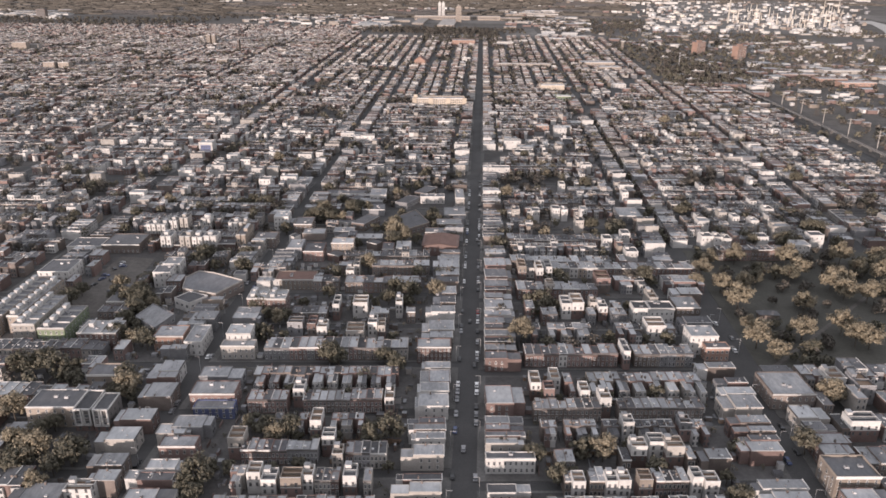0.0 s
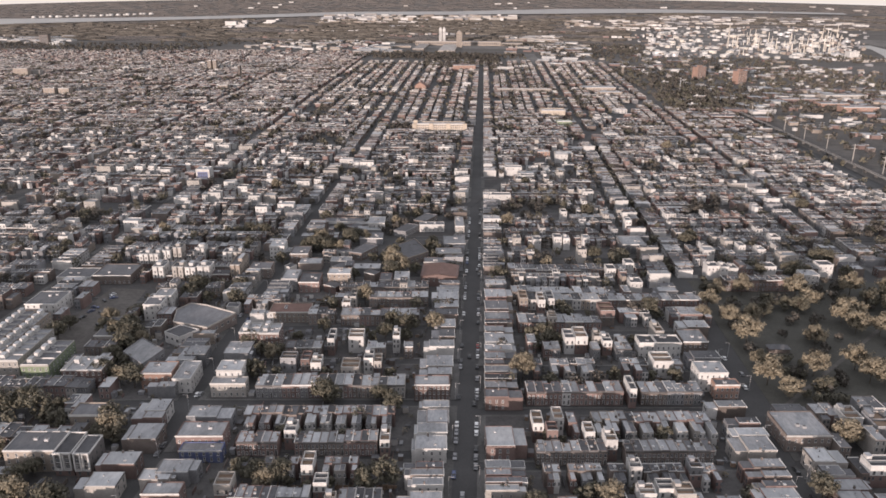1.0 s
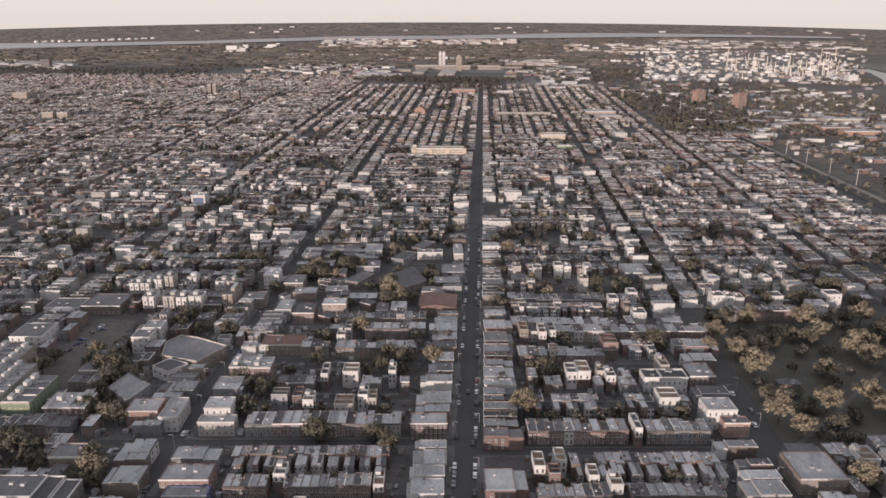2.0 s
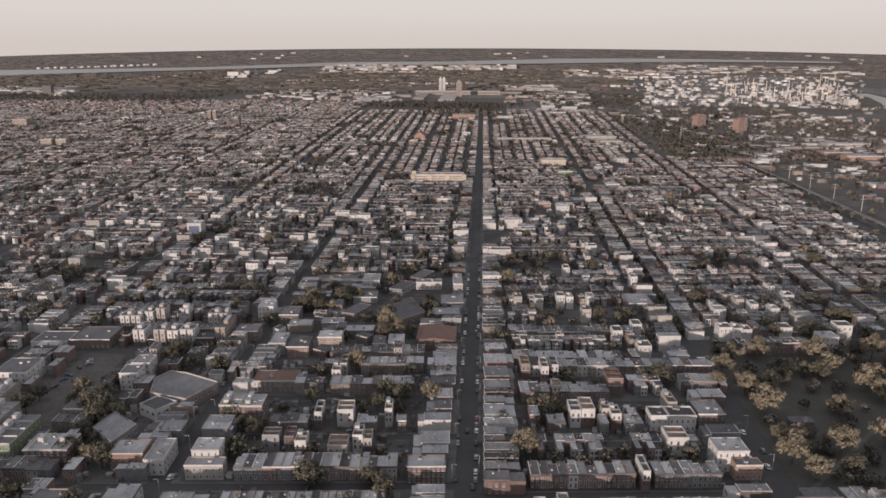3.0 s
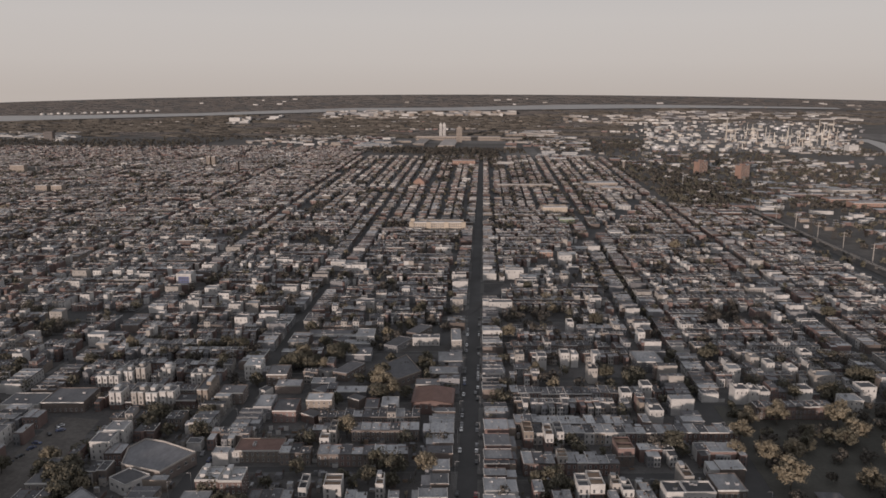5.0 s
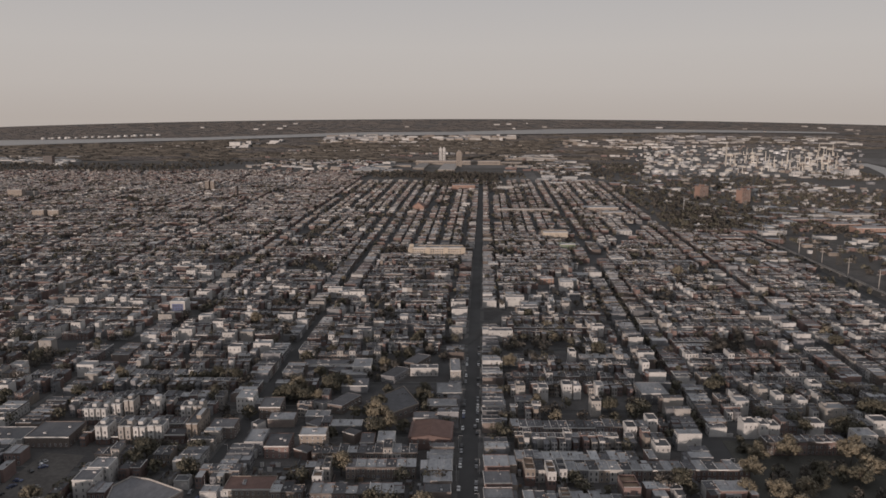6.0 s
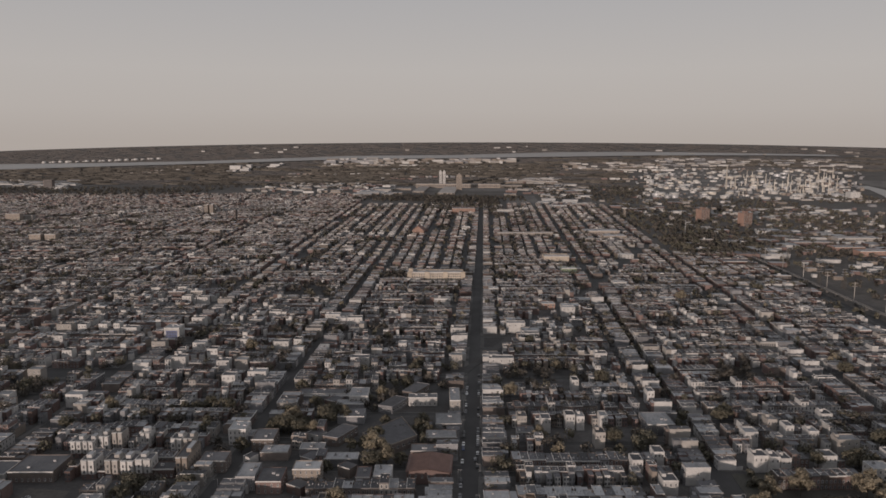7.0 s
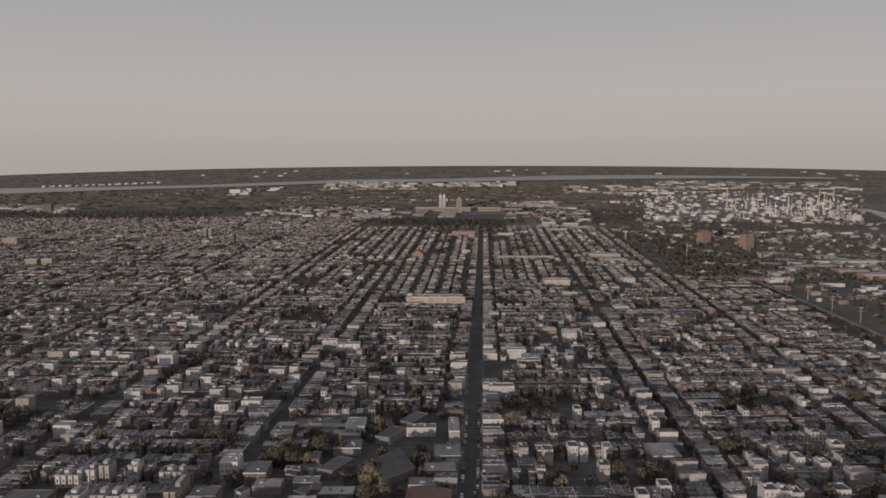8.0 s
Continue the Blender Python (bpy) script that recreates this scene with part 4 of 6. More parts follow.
def tree(x, y, k, size=1.0, where="in a yard", group=""):
    t = thing("tree", TREE_WORDS[k] + " " + where, "tree", x, y, 0.1, rt.uniform(0, 6.3), group)
    t.scale = (size,) * 3
    part("trunk", TREES[k][0], t)
    part("crown", TREES[k][1], t)


PARK_TREES = "170 446 1, 202 443 1.05, 240 451 1, 133 403 0.75, 142 423 0.8, 150 375 1.05, 162 404 0.85, 148 400 0.8, 203 425 0.9, 215 406 1.05, 222 408 0.95, 217 392 0.9, 229 389 1, 187 375 0.8, 172 339 0.9, 145 328 1.1, 151 315 0.75, 196 347 0.95, 197 333 1, 203 331 0.85, 147 348 0.6, 160 276 0.95, 252 420 1, 262 447 0.95, 152 441 0.85"
for k, w in enumerate(PARK_TREES.split(",")):
    x, y, size = (float(v) for v in w.split())
    tree(x, y, 3 if k % 3 else 1, size, "in the park", "park trees")
PARK_TREES = "188 422 0.95, 196 420 0.9, 178 426 0.8, 247 435 1.15, 256 433 1.1, 241 430 1, 167 320 0.8, 172 322 0.7, 216 480 1.05, 222 478 1, 243 508 1.1, 250 506 1, 251 480 0.95, 212 345 0.8, 172 412 0.8, 226 428 0.9, 266 410 0.9, 246 400 0.9"
for k, w in enumerate(PARK_TREES.split(",")):
    x, y, size = (float(v) for v in w.split())
    tree(x, y, 4 if k % 3 else 0, size, "in the park", "park trees")
YARD_TREES = "24 326, 25 224, 43 229, 69 326, -39 376, -48 380, -41 233, -100 194, -85 236, -119 516, -104 510, -96 540, -34 527, -193 349, -214 277, -173 220, -155 211, -259 492, 85 511, -70 414, -87 373"
YARD_TREES += ", -126 518, -120 524, -97 526, -103 608, -113 555, -63 501, -36 531, -57 466, -181 218, -169 212, -173 204, -159 205, -160 195, -156 215, -196 275, -159 258, -153 258, -188 341, -189 330, -189 352, -179 424"
YARD_TREES += ", -24 377, -113 319, -37 289, 98 204, 162 277, 37 366, 107 404, -155 260, -183 266, -115 607, -200 540, -75 235, -196 365, -52 469, 38 508, 164 553, 171 703, 287 649, 216 484"
YARD_TREES += ", -198 352, -202 358, -190 356, -124 512, -111 520, -168 410, -44 470, -60 462, -92 238, -80 230, -205 280, -180 214, -186 222, 30 369, 44 364, 52 228"
YARD_TREES += ", -130 509, -123 515, -112 510, -100 528, -89 535, -37 515, -32 510, -68 491, -61 482, -250 538, -191 541, -185 548, -208 540, -263 506, -181 413, -51 367, -39 365, -137 759, 84 491, 83 506, 103 409, 43 725, 227 914, 229 967, 159 545, 333 974, 211 480, 193 479, -130 587, -70 576, -54 599, 92 617, 173 733, -201 687, -307 498, -170 543, 22 582, 61 648"
YARD_TREES += ", -185 328, -182 339, -184 312, -183 349, -178 322, -215 276, -211 279, -191 270, -188 278, -162 264, -162 272, -195 239, -178 228, -174 233, -174 217, -105 198, -102 203, -120 323, -109 317, -149 406, -43 239, -34 236, -39 296, -44 298, 134 238, -122 350, -71 296, -67 297"
YARD_TREES += ", -212 373, -203 364, -194 356, -196 368, -209 361, -114 341, -107 337, -104 339, -184 310, -175 308, -166 304, -130 517, -120 510, -100 543, -89 538, -60 527, -231 351, -233 366"
for w in YARD_TREES.split(","):
    x, y = (float(v) for v in w.split())
    tree(x, y, rt.choice((0, 1, 4, 4, 0)), rt.uniform(0.65, 1.05))
    keep_out.append((x - 3.2, x + 3.2, y - 3.5, y + 3.5))

# ---- park, lots and the slanting street ----
def slab(name, label, pts, z, key, category, thick=0.15):
    s = Shape()
    s.prism(pts, z - thick, z, key)
    return solid(name, s, label, category, kind="structure")


slab("park_lawn", "dark worn grass of the park", [(140, 303), (420, 312), (420, 482), (142, 470)], 0.12, "grass", "lawn")
for pts in ([(142, 305), (145, 305), (300, 466), (297, 466)],):
    slab("park_path", "worn earth path across the park", pts, 0.14 + 0.01 * (pts[0][0] > 200), "dirt", "path", 0.03)
keep_out.append((140, 420, 301, 471))
t = thing("park_pavilion", "low park pavilion with a grey hipped roof", "pavilion", 164, 366, 0.12)
t.scale = (0.6, 0.6, 0.8)
s = Shape()
s.box(-9, 9, -4, 4, 0, 3.2, "brown")
part("wall", s, t)
s = Shape()
for a, b in (((-10, -5), (10, -5)), ((10, -5), (10, 5)), ((10, 5), (-10, 5)), ((-10, 5), (-10, -5))):
    s.quad([(*a, 3.2), (*b, 3.2), (b[0] * 0.55, 0, 5.4), (a[0] * 0.55, 0, 5.4)], "dull")
part("roof", s, t)
slab("vacant_lot", "bare earth vacant lot with parked cars", [(-240, 340), (-212, 334), (-206, 356), (-216, 428), (-240, 430)], 0.19, "dirt", "lot", 0.19)
keep_out.append((-241, -206, 338, 430))
slab("slanting_street", "asphalt street that cuts across the block", [(-126, 446), (-119, 442), (-11, 641), (-17, 645)], 0.2, "asphalt", "road", 0.2)
slab("school_yard", "asphalt school yard with worn markings", [(-70, 560), (-26, 560), (-20, 600), (-72, 596)], 0.17, "asphalt", "yard", 0.1)
keep_out.append((-75, -20, 556, 600))

rs = random.Random(31)
for k in range(46):
    f, side = rs.random(), rs.choice((-1, 1))
    off = side * rs.uniform(9, 44)
    x, y = -123 + 108 * f + off * 0.88, 443 + 200 * f - off * 0.48
    if taken(x - 5, x + 5, y - 5, y + 5) or abs(x - fan(0, y)) < 16:
        continue
    if rs.random() < 0.42:
        tree(x, y, rs.choice((0, 4, 2, 5)), rs.uniform(0.7, 1.0), "beside the slanting street")
    else:
        w, d, h, wall = rs.uniform(2.5, 5), rs.uniform(7, 13), rs.uniform(3.6, 6.2), rs.choice(("brick", "grey", "white", "brown"))
        s, at = Shape(), (x, y, -0.495)
        s.box(-w, w, 0, d, 0, h, wall, rs.choice(("silver", "dull", "tar", "dusty")), at)
        s.box(-w, w, -0.15, 0, h - 0.3, h + 0.35, "trim", None, at)
        s.box(-w, -w + 0.25, 0.01, d, h + 0.002, h + 0.35, wall, None, at)
        s.box(-0.9, 0.9, -0.05, 0, 0.2, 2.4, "darktrim", None, at)
        solid("shed", s, "low %s shed beside the slanting street" % WALL_WORDS[wall], "shed", "sheds by the slanting street")
    keep_out.append((x - 5, x + 5, y - 4, y + 8))

AVENUE = [(-14, 643), (9, 703), (46, 801), (134, 975), (174, 1070), (237, 1239), (298, 1400)]
s = Shape()
for (xa, ya), (xb, yb) in zip(AVENUE, AVENUE[1:]):
    s.prism([(xa - 3.6, ya + 2), (xa + 3.6, ya - 2), (xb + 3.6, yb - 2), (xb - 3.6, yb + 2)], 0.1, 0.21, "asphalt")
    n = int((yb - ya) / 7)
    for k in range(n):
        x, y = xa + (xb - xa) * k / n, ya + (yb - ya) * k / n
        keep_out.append((x - 5, x + 5, y - 1, y + 8))
solid("diagonal_avenue", s, "dark asphalt avenue cutting across the grid", "road", kind="structure")
LIT = "85 105 851 8.9 cream, 65 80 871 6.5 orange, 80 87 760 9 cream, 66 71 759 9 white, 38 55 750 7 cream, 24 34 783 9 tan, 164 181 998 7 white, 106 126 901 5 white, 213 235 1232 6.5 white, 108 129 1088 8.3 green, 7 19 949 7 cream, 211 218 811 9 white, 203 219 908 6 white"
for words in LIT.split(","):
    a, b, y, h, wall = words.split()
    flat_building("avenue_building", "%s building with lit front near the avenue" % WALL_WORDS[wall], "building", float(a), float(b), float(y), float(y) + 13, float(h), wall, "pale", 2, 5, 0.6, sides=False, wide=True, group="avenue buildings")

# ---- the rows of houses ----
rh = random.Random(7)
rc2 = random.Random(17)
near = []
rows = {}


def stuff_for(x, y):
    key = ("far", 0) if y > 700 else (round(x / 133), int(y // 130))
    return rows.setdefault(key, Shape())


def place(x, y, turn, w, d, code="", side_wall=False):
    y, turn = y + SLANT * x, turn + SLANT
    fx, fy = math.sin(turn), -math.cos(turn)
    x0, x1 = sorted((x, x - fx * d)) if abs(fx) > 0.5 else (x - w / 2, x + w / 2)
    y0, y1 = sorted((y, y - fy * d)) if abs(fy) > 0.5 else (y - w / 2, y + w / 2)
    p = plan_house(rh, w, d, code, y > 430)
    p.update(flank=(-1 if fx > 0 else 1) if abs(fx) > 0.5 else 0, coping=rh.random() < 0.6, rear_line=fy > 0.5)
    if side_wall and y < 430 and p["n"] == 2:
        p.update(h=6.5 + rh.uniform(-0.3, 0.4), low=min(p["low"], 0.7))
    if fy > 0.5 and 430 < y < 1500 and not side_wall:
        p.update(main=d * rh.uniform(0.42, 0.6), low=rh.uniform(0.2, 0.9), wing=w * rh.uniform(0.54, 0.7), rear=rh.choices(("white", "cream", "grey", "brick", "tan"), (34, 16, 18, 22, 10))[0])
    # beyond 960 m more roofs are grey-tan or pale, which imitates haze by colour
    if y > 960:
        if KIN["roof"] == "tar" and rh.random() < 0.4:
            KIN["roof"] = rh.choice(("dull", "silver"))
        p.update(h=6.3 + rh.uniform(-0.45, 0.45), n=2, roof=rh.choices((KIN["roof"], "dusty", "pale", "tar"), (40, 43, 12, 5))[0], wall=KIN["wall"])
    if side_wall and p["n"] == 2:
        p["wall"] = p["rear"]
    if taken(x0, x1, y0, y1) or any(a < x < b and c < y < e for a, b, c, e in laid_out) or not seen(x, y) or (y > 430 and noise.noise(Vector((x / 60, y / 60, 4))) > 0.36) or rh.random() < (0.0 if y < 430 and side_wall else 0.03 if y < 430 else 0.085 if y < 960 else 0.07) + 0.6 * min(max((y - 1900) / 800, 0), 1):
        return
    joined_house(stuff_for(x, y), x, y, turn, p, 2 if y < 640 else 1 if y < 1000 else 0)


def row_ew(x0, x1, y, turn, d):
    """A row along a cross street, from x0 to x1, fronts at y."""
    x = x0
    w = rh.uniform(4.4, 5.0)
    while x + w < x1:
        place(x + w / 2, y, turn, w, d * rh.uniform(0.88, 1.0))
        x += w
        if rh.random() < 0.12:
            w = rh.uniform(4.3, 5.6)


def row_ns(u, off, y0, y1, turn, d):
    """A row along a main street."""
    near_by = y0 < 930
    w = rh.uniform(5.2, 7.6) if near_by else rh.uniform(8, 12)
    y = y0
    while y + w < y1:
        place(fan(u, y) + off, y + w / 2, turn, w, d * rh.uniform(0.85, 1.0), rh.choice("lllldlg") if y < 430 else rh.choice("lddggl") if near_by else "", near_by)
        y += w
        if near_by and rh.random() < 0.15:
            w = rh.uniform(4.6, 8.2)


footprints = []


def set_house(x, y, turn, p):
    """A house whose place is known: with parts of its own close by, joined farther off."""
    fx, fy = math.sin(turn), -math.cos(turn)
    if abs(fy) > 0.5:
        footprints.append((x - p["w"] / 2, x + p["w"] / 2, min(y, y - fy * p["d"]), max(y, y - fy * p["d"])))
    else:
        footprints.append((min(x, x - fx * p["d"]), max(x, x - fx * p["d"]), y - p["w"] / 2, y + p["w"] / 2))
    if y < 305 and abs(x) < 150 and len(near) < 170:
        near.append(near_house(x, y, turn, p, "row houses"))
    else:
        joined_house(stuff_for(x, y), x, y, turn, p, 2)


def terrace(x0, x1, y, d, codes, h=7.0, back=False):
    """A row seen from its front or its back, roof by roof: l light, d dark, g grey, _ an empty yard."""
    w = (x1 - x0) / len(codes)
    for k, c in enumerate(codes):
        x = x0 + (k + 0.5) * w
        yy = y + SLANT * (x - (x0 + x1) / 2)
        if c == "_" or taken(x - w / 2, x + w / 2, yy, yy + d):
            continue
        p = plan_house(rh, w, d * rh.uniform(0.92, 1.0), c)
        if p["n"] == 3:
            p["wall"] = KIN["wall"]
        p.update(n=2, h=h + 0.5 * KIN["h"] + rh.uniform(-0.15, 0.15))
        if back:
            p.update(main=p["d"] * rh.uniform(0.42, 0.6), low=rh.uniform(0.2, 0.8), wing=w * rh.uniform(0.56, 0.68), side=k % 2 == 0, roof2=p["roof"],
                     rear=rh.choices(("white", "cream", "grey", "brick"), (38, 18, 22, 22))[0])
        p["coping"] = rh.random() < 0.5
        set_house(x, yy + d if back else yy, SLANT + (math.pi if back else 0), p)


def side_house(x0, x1, y0, y1, code, side, h=7.0, wall=""):
    """A house that fronts a main street, its long flank towards the flight. side 1: it faces right, -1: left."""
    p = plan_house(rh, y1 - y0, x1 - x0, code)
    p.update(n=2, h=h + 0.4 * KIN["h"] + rh.uniform(-0.3, 0.4), low=rh.choice((0.25, 0.5, 0.8)), main=(x1 - x0) * rh.uniform(0.62, 0.9), flank=-side if rh.random() < 0.6 or wall else 0)
    p.update(wing=p["w"] * rh.uniform(0.75, 0.96), coping=rh.random() < 0.75)
    p["wall"] = wall or (p["rear"] if p["wall"] not in ("brick", "brown") else p["wall"])
    if wall:
        p["rear"] = wall
    set_house(x1 if side > 0 else x0, (y0 + y1) / 2, SLANT + side * math.pi / 2, p)


# a dark brick row and a white corner house along the far side of the park
for k, c in enumerate("dgdddgdddd"):
    p = plan_house(rh, 4.5, 10, c)
    p.update(n=2, h=7.9 + 0.2 * (k % 3), wall="brick" if k % 5 else "brown", coping=True)
    set_house(162.5 + 4.55 * k, 452 + SLANT * 4.5 * k, SLANT, p)
flat_building("white_corner_house", "tall white corner house beside the park", "house", 213, 224, 460, 470, 9.6, "white", "silver", 3, 2.6)
# houses fronting the middle street, before it
side_house(-28.5, -12.2, 408.7, 421.1, "l", 1, 7.0)
side_house(-25.9, -11.8, 396.9, 407.8, "l", 1, 7.0)
side_house(-26.9, -11.7, 386.4, 395.0, "d", 1, 7.0)
side_house(-24.1, -12.4, 369.9, 381.3, "l", 1, 7.0)
side_house(-24.8, -12.2, 356.8, 366.7, "g", 1, 7.0)
side_house(-28.0, -12.0, 344.9, 353.6, "l", 1, 7.0, "white")
side_house(-28.3, -11.7, 323.3, 335.1, "l", 1, 7.0, "cream")
side_house(-27.7, -11.9, 315.1, 322.6, "l", 1, 7.0)
side_house(-25.0, -11.3, 284.5, 290.9, "l", 1, 7.0, "cream")
side_house(-24.8, -11.2, 272.3, 282.9, "l", 1, 7.0)
side_house(-25.3, -11.3, 264.1, 271.7, "l", 1, 7.0, "white")
side_house(-25.3, -11.0, 252.7, 262.6, "l", 1, 7.0, "white")
side_house(-27.1, -11.5, 240.0, 244.1, "d", 1, 7.0)
side_house(-26.1, -11.0, 234.8, 239.2, "l", 1, 7.0)
side_house(-24.4, -10.9, 229.1, 234.0, "l", 1, 7.0, "white")
side_house(-27.5, -10.9, 217.9, 225.1, "l", 1, 7.0, "cream")
side_house(-27.5, -10.7, 203.4, 207.3, "d", 1, 7.0)
side_house(-28.7, -10.7, 196.2, 202.1, "l", 1, 7.0, "cream")
side_house(-28.6, -10.5, 186.5, 192.5, "l", 1, 7.0)
side_house(-28.9, -10.5, 179.5, 185.6, "d", 1, 7.0)
# houses fronting the middle street, beyond it
side_house(4.4, 21.2, 415.8, 428.6, "l", -1, 7.0)
side_house(4.5, 20.7, 397.4, 411.1, "g", -1, 7.0)
side_house(4.5, 20.6, 384.4, 393.9, "l", -1, 7.0)
side_house(4.6, 20.1, 377.8, 382.7, "d", -1, 7.0)
side_house(4.6, 20.1, 367.4, 374.5, "l", -1, 7.0)
side_house(4.7, 20.0, 352.3, 364.3, "l", -1, 7.0, "white")
side_house(4.7, 21.0, 344.4, 350.1, "l", -1, 7.0, "white")
side_house(4.7, 20.3, 334.1, 340.9, "l", -1, 7.0)
side_house(4.8, 20.1, 327.5, 332.1, "d", -1, 7.0)
side_house(4.8, 20.4, 318.6, 325.6, "l", -1, 7.0)
side_house(4.8, 20.1, 311.3, 316.8, "d", -1, 7.0)
side_house(4.9, 20.4, 303.7, 309.5, "l", -1, 7.0)
side_house(4.9, 22.3, 294.7, 302.0, "g", -1, 7.0, "brick")
side_house(5.3, 22.3, 255.3, 270.1, "l", -1, 7.0, "brick")
side_house(5.3, 20.9, 240.5, 245.8, "l", -1, 7.0)
side_house(5.3, 20.9, 235.3, 239.3, "l", -1, 7.0)
side_house(5.4, 21.4, 230.7, 234.2, "g", -1, 7.0)
side_house(5.4, 20.7, 226.2, 230.0, "l", -1, 7.0, "cream")
side_house(6.1, 21.8, 197.2, 202.1, "d", -1, 7.0, "white")
side_house(6.3, 21.8, 190.1, 194.8, "l", -1, 7.0)
side_house(6.5, 21.9, 181.7, 188.4, "l", -1, 7.0)
# rows before the middle street
terrace(-104.1, -33.2, 300.9, 13.1, "ldldlllddlldlldll", 7.0)
terrace(-100.8, -33.3, 341.6, 10.1, "dddlldlddlldll", 7.0)
terrace(-113.9, -82.9, 382.4, 12.1, "ldlldd", 7.0)
terrace(-79.2, -33.7, 383.7, 12.2, "lldldlll", 7.0)
terrace(-87.6, -30.6, 410.6, 11.6, "ldllgllldll", 7.0)
terrace(-146.8, -120.7, 395.8, 13.9, "dldld", 7.0, True)
terrace(-101.9, -35.5, 268.8, 14.1, "lldlldddllldlllddlld", 7.0, True)
terrace(-98.1, -36.2, 253.9, 9.6, "lldlldddllllllldll", 7.0)
terrace(-89.2, -45.4, 234.3, 9.0, "lld_lldlllldl", 7.0, True)
terrace(-89.7, -59.8, 217.1, 9.0, "dlldddllll", 7.0)
terrace(-51.9, -32.8, 217.1, 9.0, "lldddd", 7.0)
terrace(-89.5, -70.2, 198.5, 9.0, "llldlll", 7.0, True)
terrace(-57.0, -36.2, 200.4, 9.0, "ddlldll", 7.0)
terrace(-91.6, -33.3, 183.7, 9.0, "lldllldllddlldlll", 7.0)
# rows beyond the middle street
terrace(24.6, 106.8, 303.2, 11.8, "ddddlldldlllllldlldl", 7.4)
terrace(36.0, 82.2, 347.7, 10.2, "lldddlldlll", 7.0)
terrace(24.2, 104.4, 324.7, 13.1, "lg_lldll_ddlldl_ll", 7.0, True)
terrace(23.8, 81.6, 381.5, 13.6, "ldldlllldll", 7.0)
terrace(82.9, 135.5, 393.1, 13.3, "lldlldlll", 7.0, True)
terrace(22.5, 124.8, 357.3, 11.4, "_ll______dll___ll_lll", 7.0)
terrace(24.7, 140.6, 416.2, 12.7, "ldl_lldlldlldlldldlll", 7.0)
terrace(40.7, 103.3, 270.7, 16.0, "lldlllldlllllllll", 7.0, True)
terrace(26.0, 98.9, 256.0, 9.5, "llllldddldddlllllglg", 7.0)
terrace(27.9, 95.9, 237.4, 10.1, "dl_llll_dd__dddddd_ll", 7.0, True)
terrace(32.6, 61.3, 218.8, 9.0, "lllddlld", 7.0)
terrace(70.7, 86.3, 222.3, 9.0, "dldll", 7.0)
terrace(34.6, 83.3, 207.3, 9.0, "ll_lldd_dlllddll", 7.0)
terrace(24.3, 97.8, 191.7, 9.0, "llddlldllldlllddlldlll", 7.0)
# houses along the street with the park, before it
side_house(110.2, 124.1, 280.0, 285.1, "d", 1, 7.0)
side_house(109.3, 124.6, 270.9, 277.2, "l", 1, 7.0, "white")
side_house(107.2, 123.7, 259.5, 270.1, "l", 1, 7.0, "cream")
side_house(106.3, 123.0, 248.5, 254.4, "l", 1, 7.0)
side_house(106.7, 123.1, 242.5, 246.6, "l", 1, 7.0)
side_house(107.2, 122.8, 236.7, 240.6, "d", 1, 7.0)
side_house(105.4, 121.8, 229.6, 236.4, "l", 1, 7.0, "brick")
side_house(103.1, 122.7, 207.9, 213.5, "l", 1, 7.0, "white")
side_house(103.9, 121.4, 201.2, 206.2, "l", 1, 7.0, "white")
side_house(101.7, 120.2, 192.1, 198.9, "g", 1, 7.0)
side_house(105.5, 122.9, 294.1, 300.1, "l", 1, 7.0)
side_house(88.1, 99.8, 223.3, 230.2, "l", 1, 7.0, "brown")
side_house(109.2, 125.9, 342.2, 351.3, "d", 1, 7.0)
side_house(113.5, 130.0, 379.9, 389.9, "l", 1, 7.0)
side_house(115.7, 131.0, 396.7, 407.4, "l", 1, 7.0)
# houses along the street with the park, beyond it
side_house(136.1, 149.9, 253.3, 263.0, "l", -1, 7.0, "cream")
side_house(137.1, 149.2, 245.2, 251.0, "g", -1, 7.0)
side_house(136.7, 151.8, 236.0, 242.7, "l", -1, 7.0)
side_house(136.8, 149.6, 228.3, 235.4, "l", -1, 7.0, "brick")
side_house(134.0, 150.5, 199.8, 208.2, "l", -1, 7.0)
# houses along the street before, near side
side_house(-126.1, -106.8, 269.1, 278.6, "l", -1, 7.0, "grey")
side_house(-122.7, -107.6, 229.9, 238.7, "l", -1, 7.0, "grey")
side_house(-121.5, -105.6, 202.5, 208.4, "l", -1, 7.0, "white")
side_house(-122.1, -107.7, 196.5, 200.9, "d", -1, 7.0)
side_house(-122.0, -104.8, 185.3, 191.7, "l", -1, 7.0)
side_house(-121.3, -104.0, 177.6, 183.7, "g", -1, 7.0)
# houses along the street before, far side
side_house(-152.5, -139.3, 327.0, 337.9, "l", 1, 7.0, "grey")
side_house(-150.7, -137.6, 273.8, 284.1, "l", 1, 7.0, "white")
side_house(-149.9, -136.5, 267.7, 273.2, "l", 1, 7.0)
side_house(-147.3, -132.6, 251.7, 264.1, "l", 1, 7.0, "brown")
side_house(-148.9, -133.5, 234.3, 243.3, "l", 1, 7.0, "brick")
side_house(-150.2, -134.4, 220.4, 229.8, "l", 1, 7.0, "cream")
side_house(-145.0, -131.3, 203.9, 212.0, "l", 1, 7.0, "brown")
side_house(-140.3, -129.7, 194.9, 201.8, "l", 1, 7.0, "brown")
side_house(-163.8, -145.5, 183.5, 193.9, "l", 1, 7.0, "grey")
side_house(-191.4, -178.9, 224.9, 230.3, "l", 1, 7.0)
